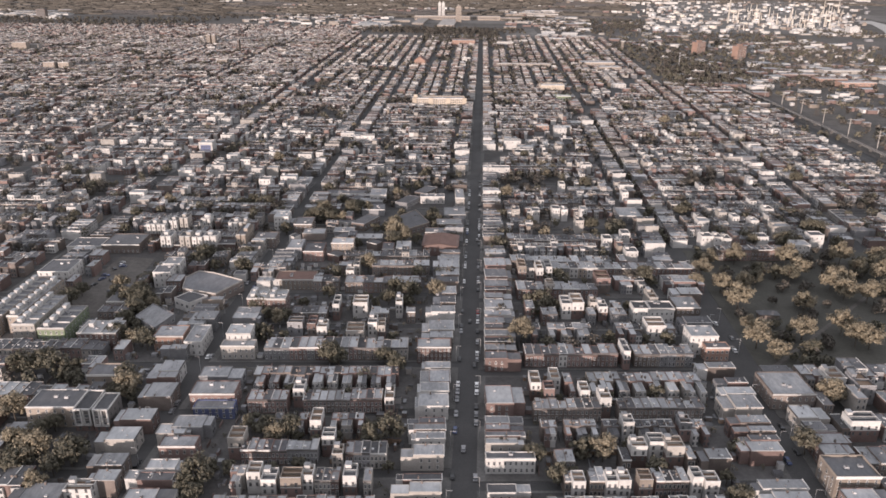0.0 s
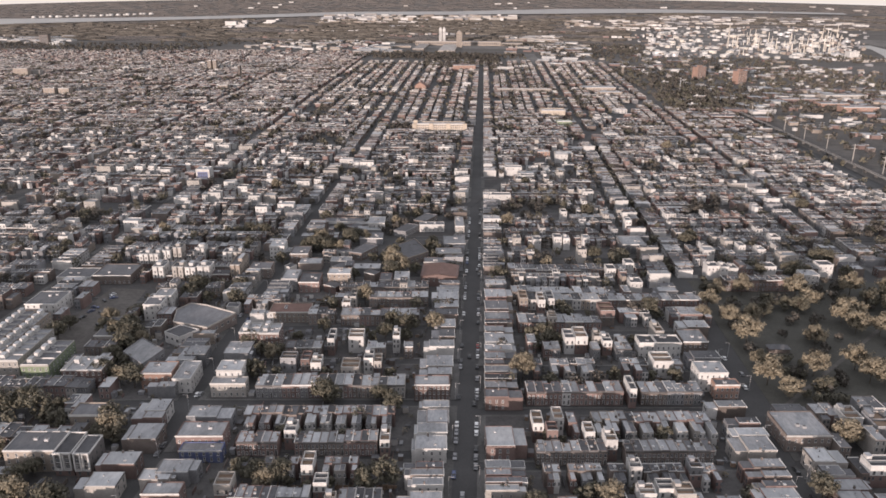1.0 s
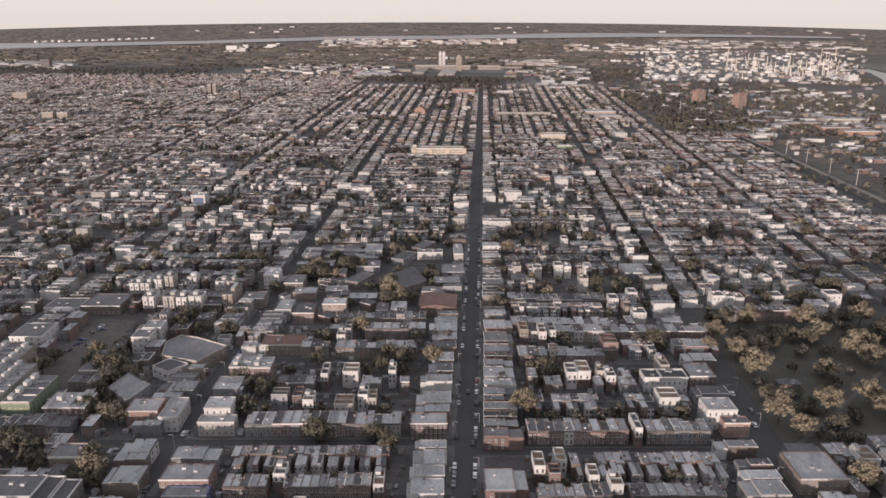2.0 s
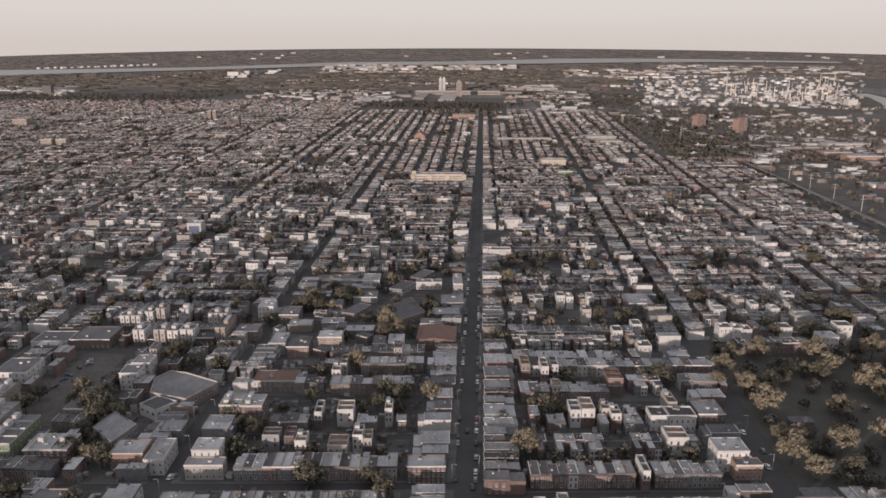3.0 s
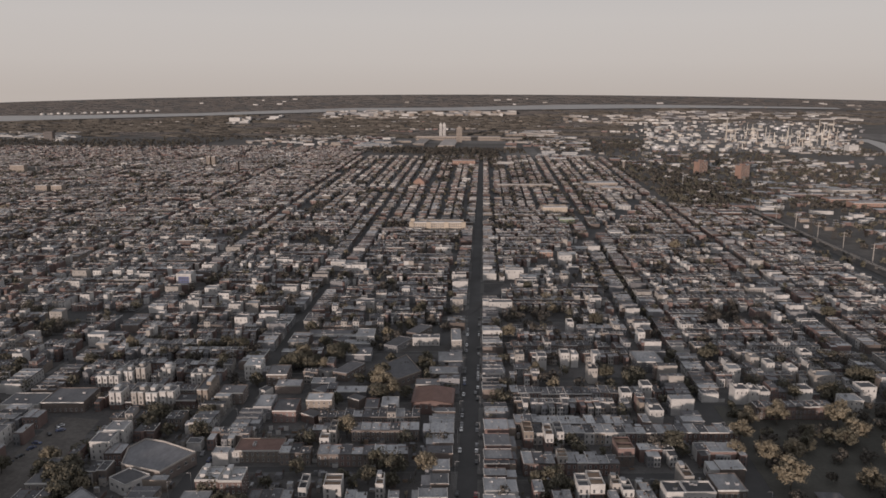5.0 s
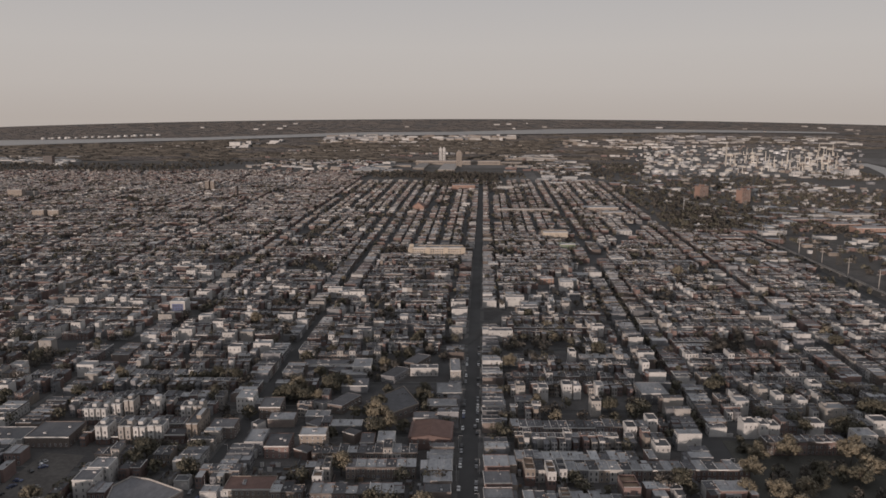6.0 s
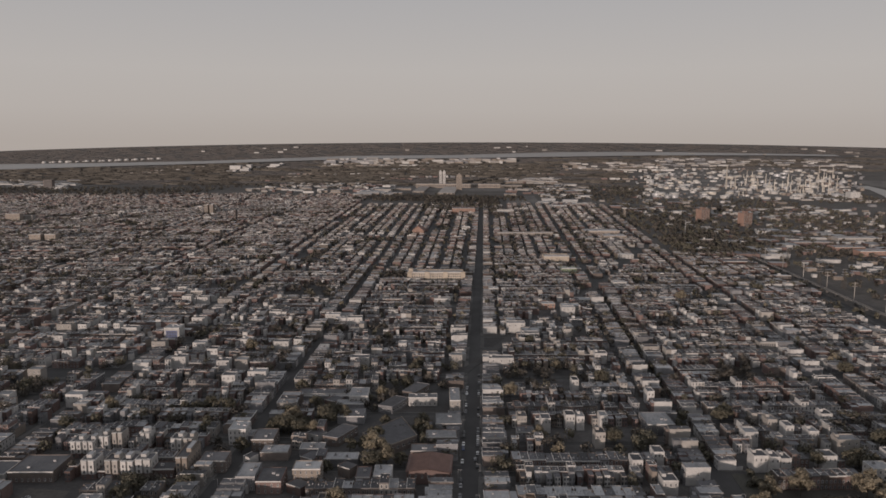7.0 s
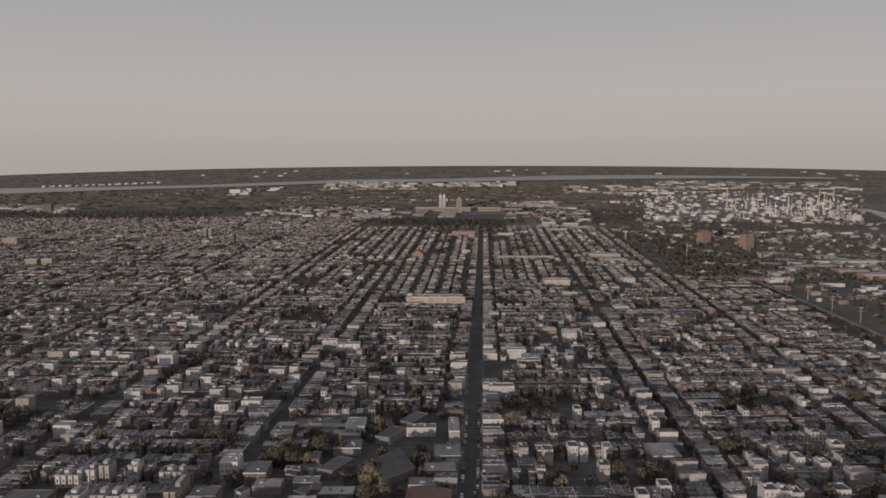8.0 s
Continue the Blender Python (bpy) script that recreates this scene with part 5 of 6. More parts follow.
laid_out = [(-127, -9, 150, 421), (2, 131, 150, 424), (131, 152, 150, 268), (-152, -128, 150, 290)]      # where every house is placed above
for _ in range(118):
    y = 700 + 1350 * rc2.random()
    x = rc2.uniform(-0.62, 0.5) * y
    if x > 400 or not seen(x, y) or min(abs(x - fan(u, y)) for u in MAIN) < 22 or taken(x - 12, x + 12, y, y + 14):
        continue
    w, d, h = rc2.uniform(4, 11), rc2.uniform(8, 16), rc2.uniform(7.2, 10)
    big, words = Shape(), rc2.choice(("white", "tan", "brick", "cream", "grey", "brown"))
    big.box(-w, w, 0, d, 0, h, words, rc2.choice(("pale", "dusty", "silver", "dull")), (x, y, SLANT))
    big.box(-w, w, -0.2, 0, h - 0.2, h + 0.7, "trim", None, (x, y, SLANT))
    big.box(-w * 0.5, -w * 0.5 + 3, d * 0.4, d * 0.4 + 3, h, h + 2.4, "white", "pale", (x, y, SLANT))
    for j in range(int(w)):
        big.box(-w + 2 * j + 0.5, -w + 2 * j + 1.6, -0.1, 0, h - 3, h - 1.2, "glass", None, (x, y, SLANT))
    solid("hall", big, "larger %s hall with flat roof among the rows" % WALL_WORDS[words], "building", "larger halls")
    keep_out.append((x - w, x + w, y, y + d))


def half_width(u, f):
    """Half the gap between the house fronts of a main street."""
    if u == 0:
        return HALF if f < 450 else 7.2
    if u == 133 and 440 < f < 900:
        return 3.6
    return 4.2 if u <= -300 else 6.3 if f < 450 else 5.2


for u in MAIN:
    for k in range(-2, 62):
        f = FIRST + STEP * k + (8 if u < 0 else 0) + ((u // 133 * 13) % 19 if k > 9 and abs(u) > 200 else 0)
        right = u >= 266
        if f > (2600 if u < -300 else 2200) or (right and f > 1230):
            continue
        xa, xb = fan(u, f), fan(u + 133, f)
        if not (seen(xa, f) or seen(xb, f)):
            continue
        if u == 266:
            xb = min(xb, 408)
        half, half_b = half_width(u, f), half_width(u + 133, f)
        # rows that face the main streets
        if k % 2 == 0:
            y0, y1 = f + 0.3, f + STEP - 7
        else:
            y0, y1 = f - 7, f + STEP - 8.6
        ns = u < 400 and random.Random(u * 61 + k).random() < min(max((k - (16 if u == 266 else 18)) / 5, 0), 0.9 if u > -300 else 0.3)
        side = 17 if u > -300 or k % 3 == 0 else 0
        if side and not ns:
            row_ns(u, half, y0, y1, -math.pi / 2, 15)
            if u < 266:
                row_ns(u + 133, -half_b, y0, y1, math.pi / 2, 15)
        if ns:
            wide = (xb - xa - 2 * half + 4.8) / 4
            for j in range(4):
                row_ns(u, half + j * wide, y0 + rh.uniform(-2, 7), y1 + rh.uniform(-7, 4), -math.pi / 2, rh.uniform(12.4, 13.2))
                row_ns(u, half + (j + 1) * wide - 4.8, y0 + rh.uniform(-2, 7), y1 + rh.uniform(-7, 4), math.pi / 2, rh.uniform(12.4, 13.2))
        else:
            row_ew(xa + half + side, xb - half_b - side, f, 0, 12.6)
            row_ew(xa + half + side, xb - half_b - side, f + STEP - 8, math.pi, 12.4)
        if f < 1000 and not (u >= 133 and 285 < f < 452):
            s = Shape()
            ya, yb = f - 1.3, f + STEP - 6.7

            def lean(x0, x1, y0, y1, z0, z1, key, top=None):
                s.prism([(x0, y0 + SLANT * x0), (x1, y0 + SLANT * x1), (x1, y1 + SLANT * x1), (x0, y1 + SLANT * x0)], z0, z1, key, top)

            lean(xa + HALF - 3.4, xb - HALF + 3.4, ya, yb, 0, 0.15, "concrete", "yard")
            lean(xa + HALF - 3.4, xa + HALF, ya, yb, 0.151, 0.16, "concrete")
            lean(xb - HALF, xb - HALF + 3.4, ya, yb, 0.151, 0.16, "concrete")
            lean(xa + HALF, xb - HALF, ya, ya + 1.3, 0.151, 0.16, "concrete")
            lean(xa + HALF, xb - HALF, yb - 1.3, yb, 0.151, 0.16, "concrete")
            solid("pavement", s, "concrete pavement and dark yards of a block", "pavement", kind="structure")

# small trees and sheds in the nearest back yards
clutter = Shape()
for x0, x1, y0, y1 in ((29, 92, 226, 231), (29, 100, 265, 268), (28, 105, 313, 322), (29, 108, 352, 364), (-90, -34, 234, 240), (-98, -36, 267, 272), (-103, -36, 318, 324), (-104, -30, 213, 220), (-104, -38, 365, 372), (31, 110, 208, 214), (-104, -40, 384, 400), (30, 110, 394, 410)):
    x = x0 + rc2.uniform(0, 6)
    while x < x1:
        y = rc2.uniform(y0, y1) + SLANT * x
        if rc2.random() < 0.5:
            tree(x, y, rc2.choice((5, 5, 2)), rc2.uniform(0.7, 1.05))
        if rc2.random() < 0.7:
            a, b, h = rc2.uniform(1.6, 3.2), rc2.uniform(1.6, 2.8), rc2.uniform(2.2, 3.0)
            clutter.box(x + 2, x + 2 + a, y - b / 2, y + b / 2, 0.16, h, rc2.choice(("grey", "brown", "white", "wood")), rc2.choice(("dull", "tar", "silver")))
        x += rc2.uniform(4, 9)
# additions, low walls, bins and bushes that crowd the yards between the rows
for x0, x1 in ((-121, -28), (22, 120), (-206, -144)):
    for _ in range(1500):
        x, y = rc2.uniform(x0, x1), rc2.uniform(192, 422)
        a, b = rc2.uniform(0.8, 3.4), rc2.uniform(0.8, 3.4)
        if any(p - 0.1 < x + a and x < q + 0.1 and u - 0.1 < y + b and y < v + 0.1 for p, q, u, v in footprints + keep_out):
            continue
        street = (y - SLANT * x - FIRST - (8 if x < 0 else 0)) % (2 * STEP)
        if street > 2 * STEP - 9.5:
            continue
        footprints.append((x, x + a, y, y + b))
        kind = rc2.random()
        if kind < 0.3:
            clump_leaves(rc2, clutter, x, y, rc2.uniform(0.9, 2.2), rc2.uniform(0.8, 1.7), 34, 0.34, rc2.choice(("leaf", "dimwood", "leaf", "gold")))
        elif kind < 0.5:
            clutter.box(x, x + 0.2, y, y + 2.2 * b, 0.16, rc2.uniform(1.3, 2.1), rc2.choice(("brick", "brown", "grey")))
        else:
            clutter.box(x, x + a, y, y + b, 0.16, rc2.uniform(0.8, 3.2), rc2.choice(("grey", "brown", "white", "wood", "brick", "cream")), rc2.choice(("dull", "tar", "silver", "dull")))
solid("yard_sheds", clutter, "small sheds and additions in back yards", "sheds", kind="stuff")

# back yard fences between the nearest rows
for x0, x1, y0, y1 in ((27, 92, 226, 231), (27, 100, 265, 268), (26, 105, 313, 322), (27, 108, 352, 364), (-90, -32, 234, 240), (-98, -34, 267, 272), (-103, -34, 318, 324)):
    s = Shape()
    x = x0
    while x < x1:
        lean_y = SLANT * x
        s.box(x, x + 0.08, y0 + lean_y, y1 + lean_y, 0.16, 1.9, "wood")
        s.box(x + 0.08, x + 4.6, (y0 + y1) / 2 + lean_y, (y0 + y1) / 2 + 0.08 + lean_y, 0.16, 1.9, "wood")
        x += 4.7
    solid("yard_fences", s, "weathered board fences between back yards", "fence", kind="stuff")

for (a, b), s in rows.items():
    if s.f:
        solid("row_houses", s, "rows of brick and stucco houses with flat roofs", "houses", kind="stuff")

# ---- cars ----
def car_meshes(key, long=4.5):
    body, cabin, wheel = Shape(), Shape(), Shape()
    a = long / 2
    prof = [(-a, 0.35), (-a, 0.75), (-a + 0.15, 0.9), (-0.5 * a, 0.95), (-0.15 * a, 0.98), (0.45 * a, 0.98), (0.92 * a, 0.82), (a, 0.6), (a, 0.35)]
    for x, sgn in ((-0.88, -1), (0.88, 1)):
        pts = [(x, yy, z) for yy, z in prof]
        body.quad(pts if sgn < 0 else pts[::-1], key)
    for (ya, za), (yb, zb) in zip(prof, prof[1:] + prof[:1]):
        body.quad([(-0.88, ya, za), (0.88, ya, za), (0.88, yb, zb), (-0.88, yb, zb)], key)
    low, high = [(-0.82, -0.85 * a), (0.82, -0.85 * a), (0.82, 0.5 * a), (-0.82, 0.5 * a)], [(-0.66, -0.62 * a), (0.66, -0.62 * a), (0.66, 0.18 * a), (-0.66, 0.18 * a)]
    for k in range(4):
        j = (k + 1) % 4
        cabin.quad([(*low[k], 0.94), (*low[j], 0.94), (*high[j], 1.42), (*high[k], 1.42)], "glass")
    body.box(-0.68, 0.68, -0.64 * a, 0.2 * a, 1.42, 1.47, key)
    ring = 10
    for k in range(ring):
        p, q = 2 * math.pi * k / ring, 2 * math.pi * (k + 1) / ring
        P, Q = (0.32 * math.cos(p), 0.32 * math.sin(p)), (0.32 * math.cos(q), 0.32 * math.sin(q))
        wheel.quad([(-0.1, *P), (0.1, *P), (0.1, *Q), (-0.1, *Q)], "rubber")
        wheel.quad([(-0.1, 0, 0), (-0.1, *P), (-0.1, *Q)], "steel")
        wheel.quad([(0.1, 0, 0), (0.1, *P), (0.1, *Q)], "steel")
    return body.mesh("body"), cabin.mesh("windows"), wheel.mesh("wheel"), a


CARS = {c: car_meshes("car_" + c, 4.3 + 0.15 * k) for k, c in enumerate(("white", "grey", "black", "red", "blue"))}


def car(x, y, turn, colour, z=0.0, where="parked at the kerb"):
    body, cabin, wheel, a = CARS[colour]
    t = thing("car", "%s car %s" % (colour, where), "car", x, y, z, turn, "parked cars")
    part("body", body, t)
    part("windscreen", cabin, t)
    for sx in (-0.8, 0.8):
        for sy in (-0.6, 0.6):
            part("wheel", wheel, t, at=(sx, sy * a, 0.32))


rc = random.Random(3)
for u in (-133, 0, 133):
    y = 190.0
    while y < (640 if u == 0 else 420):
        gap = (y - FIRST) % (2 * STEP) > 2 * STEP - 12
        for sgn in (-1, 1):
            if not gap and rc.random() < (0.42 if u == 0 else 0.2):
                car(fan(u, y) + sgn * (4.4 if u == 0 else 2.9), y + rc.uniform(-0.4, 0.4), 0 if sgn > 0 else math.pi, rc.choices(("white", "grey", "black", "red", "blue"), (38, 30, 22, 1, 5))[0])
        y += 6.1
for k in range(14):
    car(rc.uniform(-236, -214), rc.uniform(352, 422), rc.uniform(0, 6.3), rc.choice(("white", "grey", "black", "blue")), 0.19, "parked on the vacant lot")
for x, y in ((-2.6, 348), (-3.2, 232), (0.6, 300), (133, 355), (136.5, 338), (-131, 300), (0.4, 480)):
    car(fan(0, y) + x + 2.6, y, 0, rc.choice(("white", "grey", "black")), 0.0, "standing in the lane")

# ---- street lamps and poles ----
pole = Shape()
pole.tube(0, 0, 0, 8.6, 0.11, 0.07, "steel", 6)
arm = Shape()
arm.box(-0.04, 1.9, -0.04, 0.04, 8.5, 8.6, "steel")
lamp = Shape()
lamp.box(1.5, 2.2, -0.15, 0.15, 8.38, 8.5, "darktrim", "steel", floor=True)
POLE, ARM, LAMP = pole.mesh("pole"), arm.mesh("arm"), lamp.mesh("lamp_head")
for u in (-133, 0, 133):
    for k in range(12 if u == 0 else 7):
        y = 196 + 36 * k + (9 if u else 0)
        for sgn in (-1, 1):
            t = thing("street_lamp", "grey steel street lamp with a curved arm", "street lamp", fan(u, y) + sgn * (5.9 if u == 0 else 3.9), y + 8 * (sgn > 0), 0.15, 0 if sgn < 0 else math.pi, "street lamps")
            part("pole", POLE, t)
            part("arm", ARM, t)
            part("lamp_head", LAMP, t)

# ---- trees in farther yards, far woods ----
rw = random.Random(9)
far_trees = Shape()


def rough_tree(x, y, z, high, wide, count, size, keys=("leaf", "dimwood", "leaf", "gold")):
    key = keys[int((noise.noise(Vector((x / 45, y / 45, 11))) * 0.9 + 0.5 + rw.uniform(-0.12, 0.12)) * len(keys)) % len(keys)]
    near_by = size < 1.0
    for _ in range(5 if near_by else 3):
        clump_leaves(rw, far_trees, x + rw.uniform(-0.28, 0.28) * wide, y + rw.uniform(-0.28, 0.28) * wide, z + high * rw.uniform(0.3, 0.62), wide * rw.uniform(0.2, 0.34), count, size, key, 0.8, 1.06)


for _ in range(13000):
    y = 200 + 1900 * rw.random() ** 0.75
    x = rw.uniform(-0.66, 0.64) * (y + 60)
    if x > 410 or (y < 470 and x > 138):
        continue
    m = (y - SLANT * x - FIRST - (8 if x < fan(0, y) else 0)) % STEP
    off = min(abs(x - fan(u, y)) for u in MAIN)
    if off < (13 if y < 450 else 7 if y < 700 and abs(x - fan(0, y)) > 40 else 4.5 if abs(x - fan(0, y)) > 40 else 11) or any(a - 4 < x < b + 4 and c - 6 < y < d + 4 for a, b, c, d in keep_out):
        continue
    grove = noise.noise(Vector((x / 70, y / 70, 7))) > 0.12
    if y > 430 and noise.noise(Vector((x / 60, y / 60, 4))) > 0.34:
        rough_tree(x, y, 0.1, rw.uniform(8, 13), rw.uniform(8, 13), 34 if y < 700 else 14, 0.72 if y < 700 else 1.25, ("leaf", "dimwood", "dimwood"))
        continue
    if 13 < m < 21 and (grove or rw.random() < 0.75) or (grove and y > 430 and rw.random() < (0.56 if y < 900 else 0.7)):
        rough_tree(x, y, 0.1, rw.uniform(8, 14), rw.uniform(7, 12), 34 if y < 700 else 14, 0.72 if y < 700 else 1.25, ("leaf", "dimwood", "leaf", "dimwood", "leaf", "dimwood", "gold"))
# low dark growth in the park
for _ in range(330):
    x, y = rw.uniform(146, 345), rw.uniform(308, 468)
    if noise.noise(Vector((x / 26, y / 26, 2))) > -0.05 and not (160 < x < 190 and 382 < y < 400) and abs(x - 142 - 0.95 * (y - 305)) > 5:
        rough_tree(x, y, 0.1, rw.uniform(4, 9), rw.uniform(5, 9), 46, 0.6, ("leaf", "dimwood", "dimwood"))
# trees crowding the slanting street, the school yard and the vacant lot
for x0, x1, y0, y1, n in ((-74, -18, 600, 650, 30), (-110, -60, 540, 610, 26), (-206, -196, 340, 430, 10), (-150, -132, 400, 470, 14), (-60, -20, 480, 545, 10)):
    for _ in range(n):
        x, y = rw.uniform(x0, x1), rw.uniform(y0, y1)
        lane = abs(x + 122.5 - 108.5 * (y - 444) / 199.5)
        if lane > 6 and abs(x - fan(0, y)) > 11 and abs(x - fan(-133, y)) > 8:
            rough_tree(x, y, 0.1, rw.uniform(6, 11), rw.uniform(6, 10), 44, 0.62, ("leaf", "dimwood", "leaf"))
# trees that close over the narrow part of the right-hand street and its yards
for _ in range(70):
    y = rw.uniform(475, 930)
    rough_tree(fan(133, y) + rw.choice((-1, 1)) * rw.uniform(1.5, 5.5), y, 0.1, rw.uniform(6, 10), rw.uniform(5, 9), 34, 0.72, ("leaf", "dimwood", "leaf"))
# woods: beside the railway, before the towers, on the far plain
WOODS = [(420, 520, 2440, 2700, 60), (430, 600, 2620, 3050, 150), (980, 1300, 2290, 2470, 90), (1080, 1250, 2470, 2640, 50), (320, 470, 1260, 2000, 230), (640, 1300, 1250, 1700, 180), (330, 900, 2060, 2420, 220), (400, 620, 1250, 1600, 250), (330, 420, 1250, 1500, 130), (380, 900, 1600, 2150, 380), (-180, 40, 2000, 2350, 330), (-1950, -1000, 2450, 2860, 620), (170, 420, 2380, 3050, 260), (60, 330, 2860, 3120, 90), (-120, 120, 2330, 2500, 130), (-330, -60, 2300, 2480, 200), (-420, -60, 2300, 2560, 120), (440, 760, 680, 1230, 190), (700, 1500, 1300, 2000, 420), (-1300, -450, 2900, 3120, 160)]
for x0, x1, y0, y1, n in WOODS:
    for _ in range(n):
        rough_tree(rw.uniform(x0, x1), rw.uniform(y0, y1), 0, rw.uniform(8, 14), rw.uniform(9, 15), 13, 1.7, ("dimwood", "leaf", "dimwood", "dimwood", "leaf") if x0 > 300 else ("dimwood", "dimwood", "dimwood", "leaf"))
solid("far_trees", far_trees, "scattered olive and golden trees among the houses", "trees", kind="stuff")
rim_trees = Shape()


RIVER_X = (-2800, -2100, -1600, -780, -190, 450, 940, 1600, 2800)
RIVER_Y = (3880, 4000, 4076, 4262, 4290, 4390, 4437, 4450, 4440)
RIVER_HALF = (175, 85, 62, 66, 62, 88, 67, 36, 20)


def river_y(x):
    return float(np.interp(x, RIVER_X, RIVER_Y))


def river_half(x):
    return float(np.interp(x, RIVER_X, RIVER_HALF))


def wooded(x, y):
    """Belts of dark wood on the near side of the river."""
    return (-2050 < x < -1250 and 3330 < y < 3760) or (-820 < x < 300 and 3490 < y < 3890) or noise.noise(Vector((x / 420, y / 130, 3))) > (-0.08 if x < 300 else 0.08)


for _ in range(11000):
    y = 3100 + 1740 * rw.random()
    x = rw.uniform(-0.68, 0.66) * y
    if abs(y - river_y(x)) < river_half(x) + 12 or (0.18 < x / y < 0.52 and y < 3800):
        continue
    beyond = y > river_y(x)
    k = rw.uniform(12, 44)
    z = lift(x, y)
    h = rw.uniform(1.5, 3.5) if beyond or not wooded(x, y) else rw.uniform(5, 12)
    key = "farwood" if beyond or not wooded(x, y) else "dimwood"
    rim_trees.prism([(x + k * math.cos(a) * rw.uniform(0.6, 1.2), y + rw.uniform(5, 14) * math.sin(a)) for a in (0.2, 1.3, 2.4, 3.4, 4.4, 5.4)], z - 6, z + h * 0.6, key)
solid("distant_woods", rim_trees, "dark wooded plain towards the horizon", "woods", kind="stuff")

# ---- far city edge ----
rf = random.Random(21)
far = Shape()


def sheds(x0, x1, y0, y1, n, big, keys, zmax=9):
    for _ in range(n):
        x, y = rf.uniform(x0, x1), rf.uniform(y0, y1)
        w, d, h = rf.uniform(0.4, 1.6) * big, rf.uniform(0.4, 1.1) * big, rf.uniform(5, zmax)
        z = lift(x, y) - 1
        far.box(x, x + w, y, y + d, z, z + h + 1, rf.choice(keys), rf.choice(("pale", "silver", "pale", "dull")))


sheds(450, 900, 700, 1180, 16, 18, ("brick", "brown", "tan", "white"), 6)
sheds(390, 700, 1150, 1600, 30, 25, ("white", "tan", "brick"), 8)
sheds(150, 290, 2080, 2500, 16, 34, ("white", "cream", "white"))
sheds(430, 560, 2440, 2900, 14, 22, ("tan", "cream", "brick"), 7)
sheds(960, 1250, 2300, 2560, 16, 26, ("white", "tan", "cream"), 8)
sheds(190, 330, 2700, 3140, 26, 44, ("white", "cream", "tan"))
sheds(60, 340, 2560, 2900, 34, 26, ("white", "tan", "cream", "brick"), 8)
sheds(45, 300, 3180, 3400, 44, 36, ("white", "cream", "tan"), 11)
sheds(-480, -330, 2480, 2850, 22, 50, ("tan", "cream", "white"))
sheds(-900, -400, 2640, 3150, 110, 24, ("tan", "white", "brick", "cream"))
sheds(-2200, -1730, 2850, 3260, 46, 52, ("white", "cream", "white"), 8)
sheds(-1310, -1200, 3690, 3800, 10, 36, ("white", "white", "cream"), 26)
sheds(-1215, -1100, 3850, 3990, 6, 34, ("white", "cream"), 14)
sheds(-890, 110, 4010, 4170, 150, 42, ("white", "cream", "tan", "grey"), 18)
sheds(-880, -350, 3900, 3960, 36, 34, ("cream", "tan", "white"), 10)
sheds(380, 900, 3760, 4060, 90, 30, ("white", "cream", "tan"), 10)
sheds(900, 1900, 3950, 4260, 100, 38, ("white", "cream", "grey"), 10)
sheds(560, 1000, 1300, 1600, 50, 22, ("white", "tan", "brick"), 7)
sheds(330, 900, 1850, 2350, 60, 24, ("white", "tan", "brick", "cream"), 7)
sheds(430, 1000, 1260, 2100, 330, 11, ("brick", "white", "tan", "cream", "brown"), 7)
sheds(440, 760, 700, 1200, 110, 9, ("brick", "brown", "white", "tan"), 6)
sheds(900, 2000, 1500, 2200, 70, 34, ("white", "tan", "grey"))
sheds(-2000, 2600, 4420, 4700, 26, 26, ("white", "cream"), 9)
for _ in range(26):
    x, y = rf.uniform(-1900, 1100), rf.uniform(3180, 3900)
    for k in range(rf.randint(3, 9)):
        w, z = rf.uniform(10, 26), lift(x, y) - 1
        far.box(x, x + w, y, y + rf.uniform(8, 16), z, z + rf.uniform(5, 9), rf.choice(("white", "cream", "tan", "grey", "brick")), rf.choice(("pale", "silver", "dull")))
        x += w + rf.uniform(2, 14)
        y += rf.uniform(-8, 8)
solid("far_sheds", far, "pale warehouses and sheds on the far plain", "warehouses", kind="stuff")

# two tall stone blocks with a long cream depot
t = thing("depot", "long cream stone depot with two towers", "depot", -112, 2940, 0)
for name, box, label in (("long_hall", (-166, 166, 20, 60, 0, 15), "long tan hall"), ("forecourt_hall", (-55, 2, -330, 18, 0, 5), ""), ("side_hall", (168, 250, 10, 60, 0, 11), "pale side hall"), ("wing", (-150, -110, -260, 18, 0, 6), "")):
    s = Shape()
    s.box(*box, "tan", "dusty")
    s.box(box[0], box[1], box[2] - 0.4, box[2], box[5] - 1, box[5] + 0.8, "cream")
    for k in range(int((box[1] - box[0]) // 8)):
        s.box(box[0] + 2 + 8 * k, box[0] + 6 + 8 * k, box[2] - 0.3, box[2], box[5] * 0.3, box[5] * 0.75, "glass")
    part(name, s, t, label)
for a, b, y, h, key in ((-77, -66, 70, 62, "white"), (-63, -52, 70, 62, "white"), (-1, 20, -110, 54, "tan"), (-3, 7, 68, 50, "cream")):
    s = Shape()
    s.box(a, b, y, y + 16, 0, h, key, "pale")
    s.box(a + 3, b - 3, y + 4, y + 12, h, h + 5, key, "pale")
    for k in range(14):
        for j in range(int((b - a) // 3.4)):
            s.box(a + 1.2 + 3.4 * j, a + 2.6 + 3.4 * j, y - 0.2, y, 3 + 3.5 * k, 4.8 + 3.5 * k, "glass")
    part("tower", s, t)
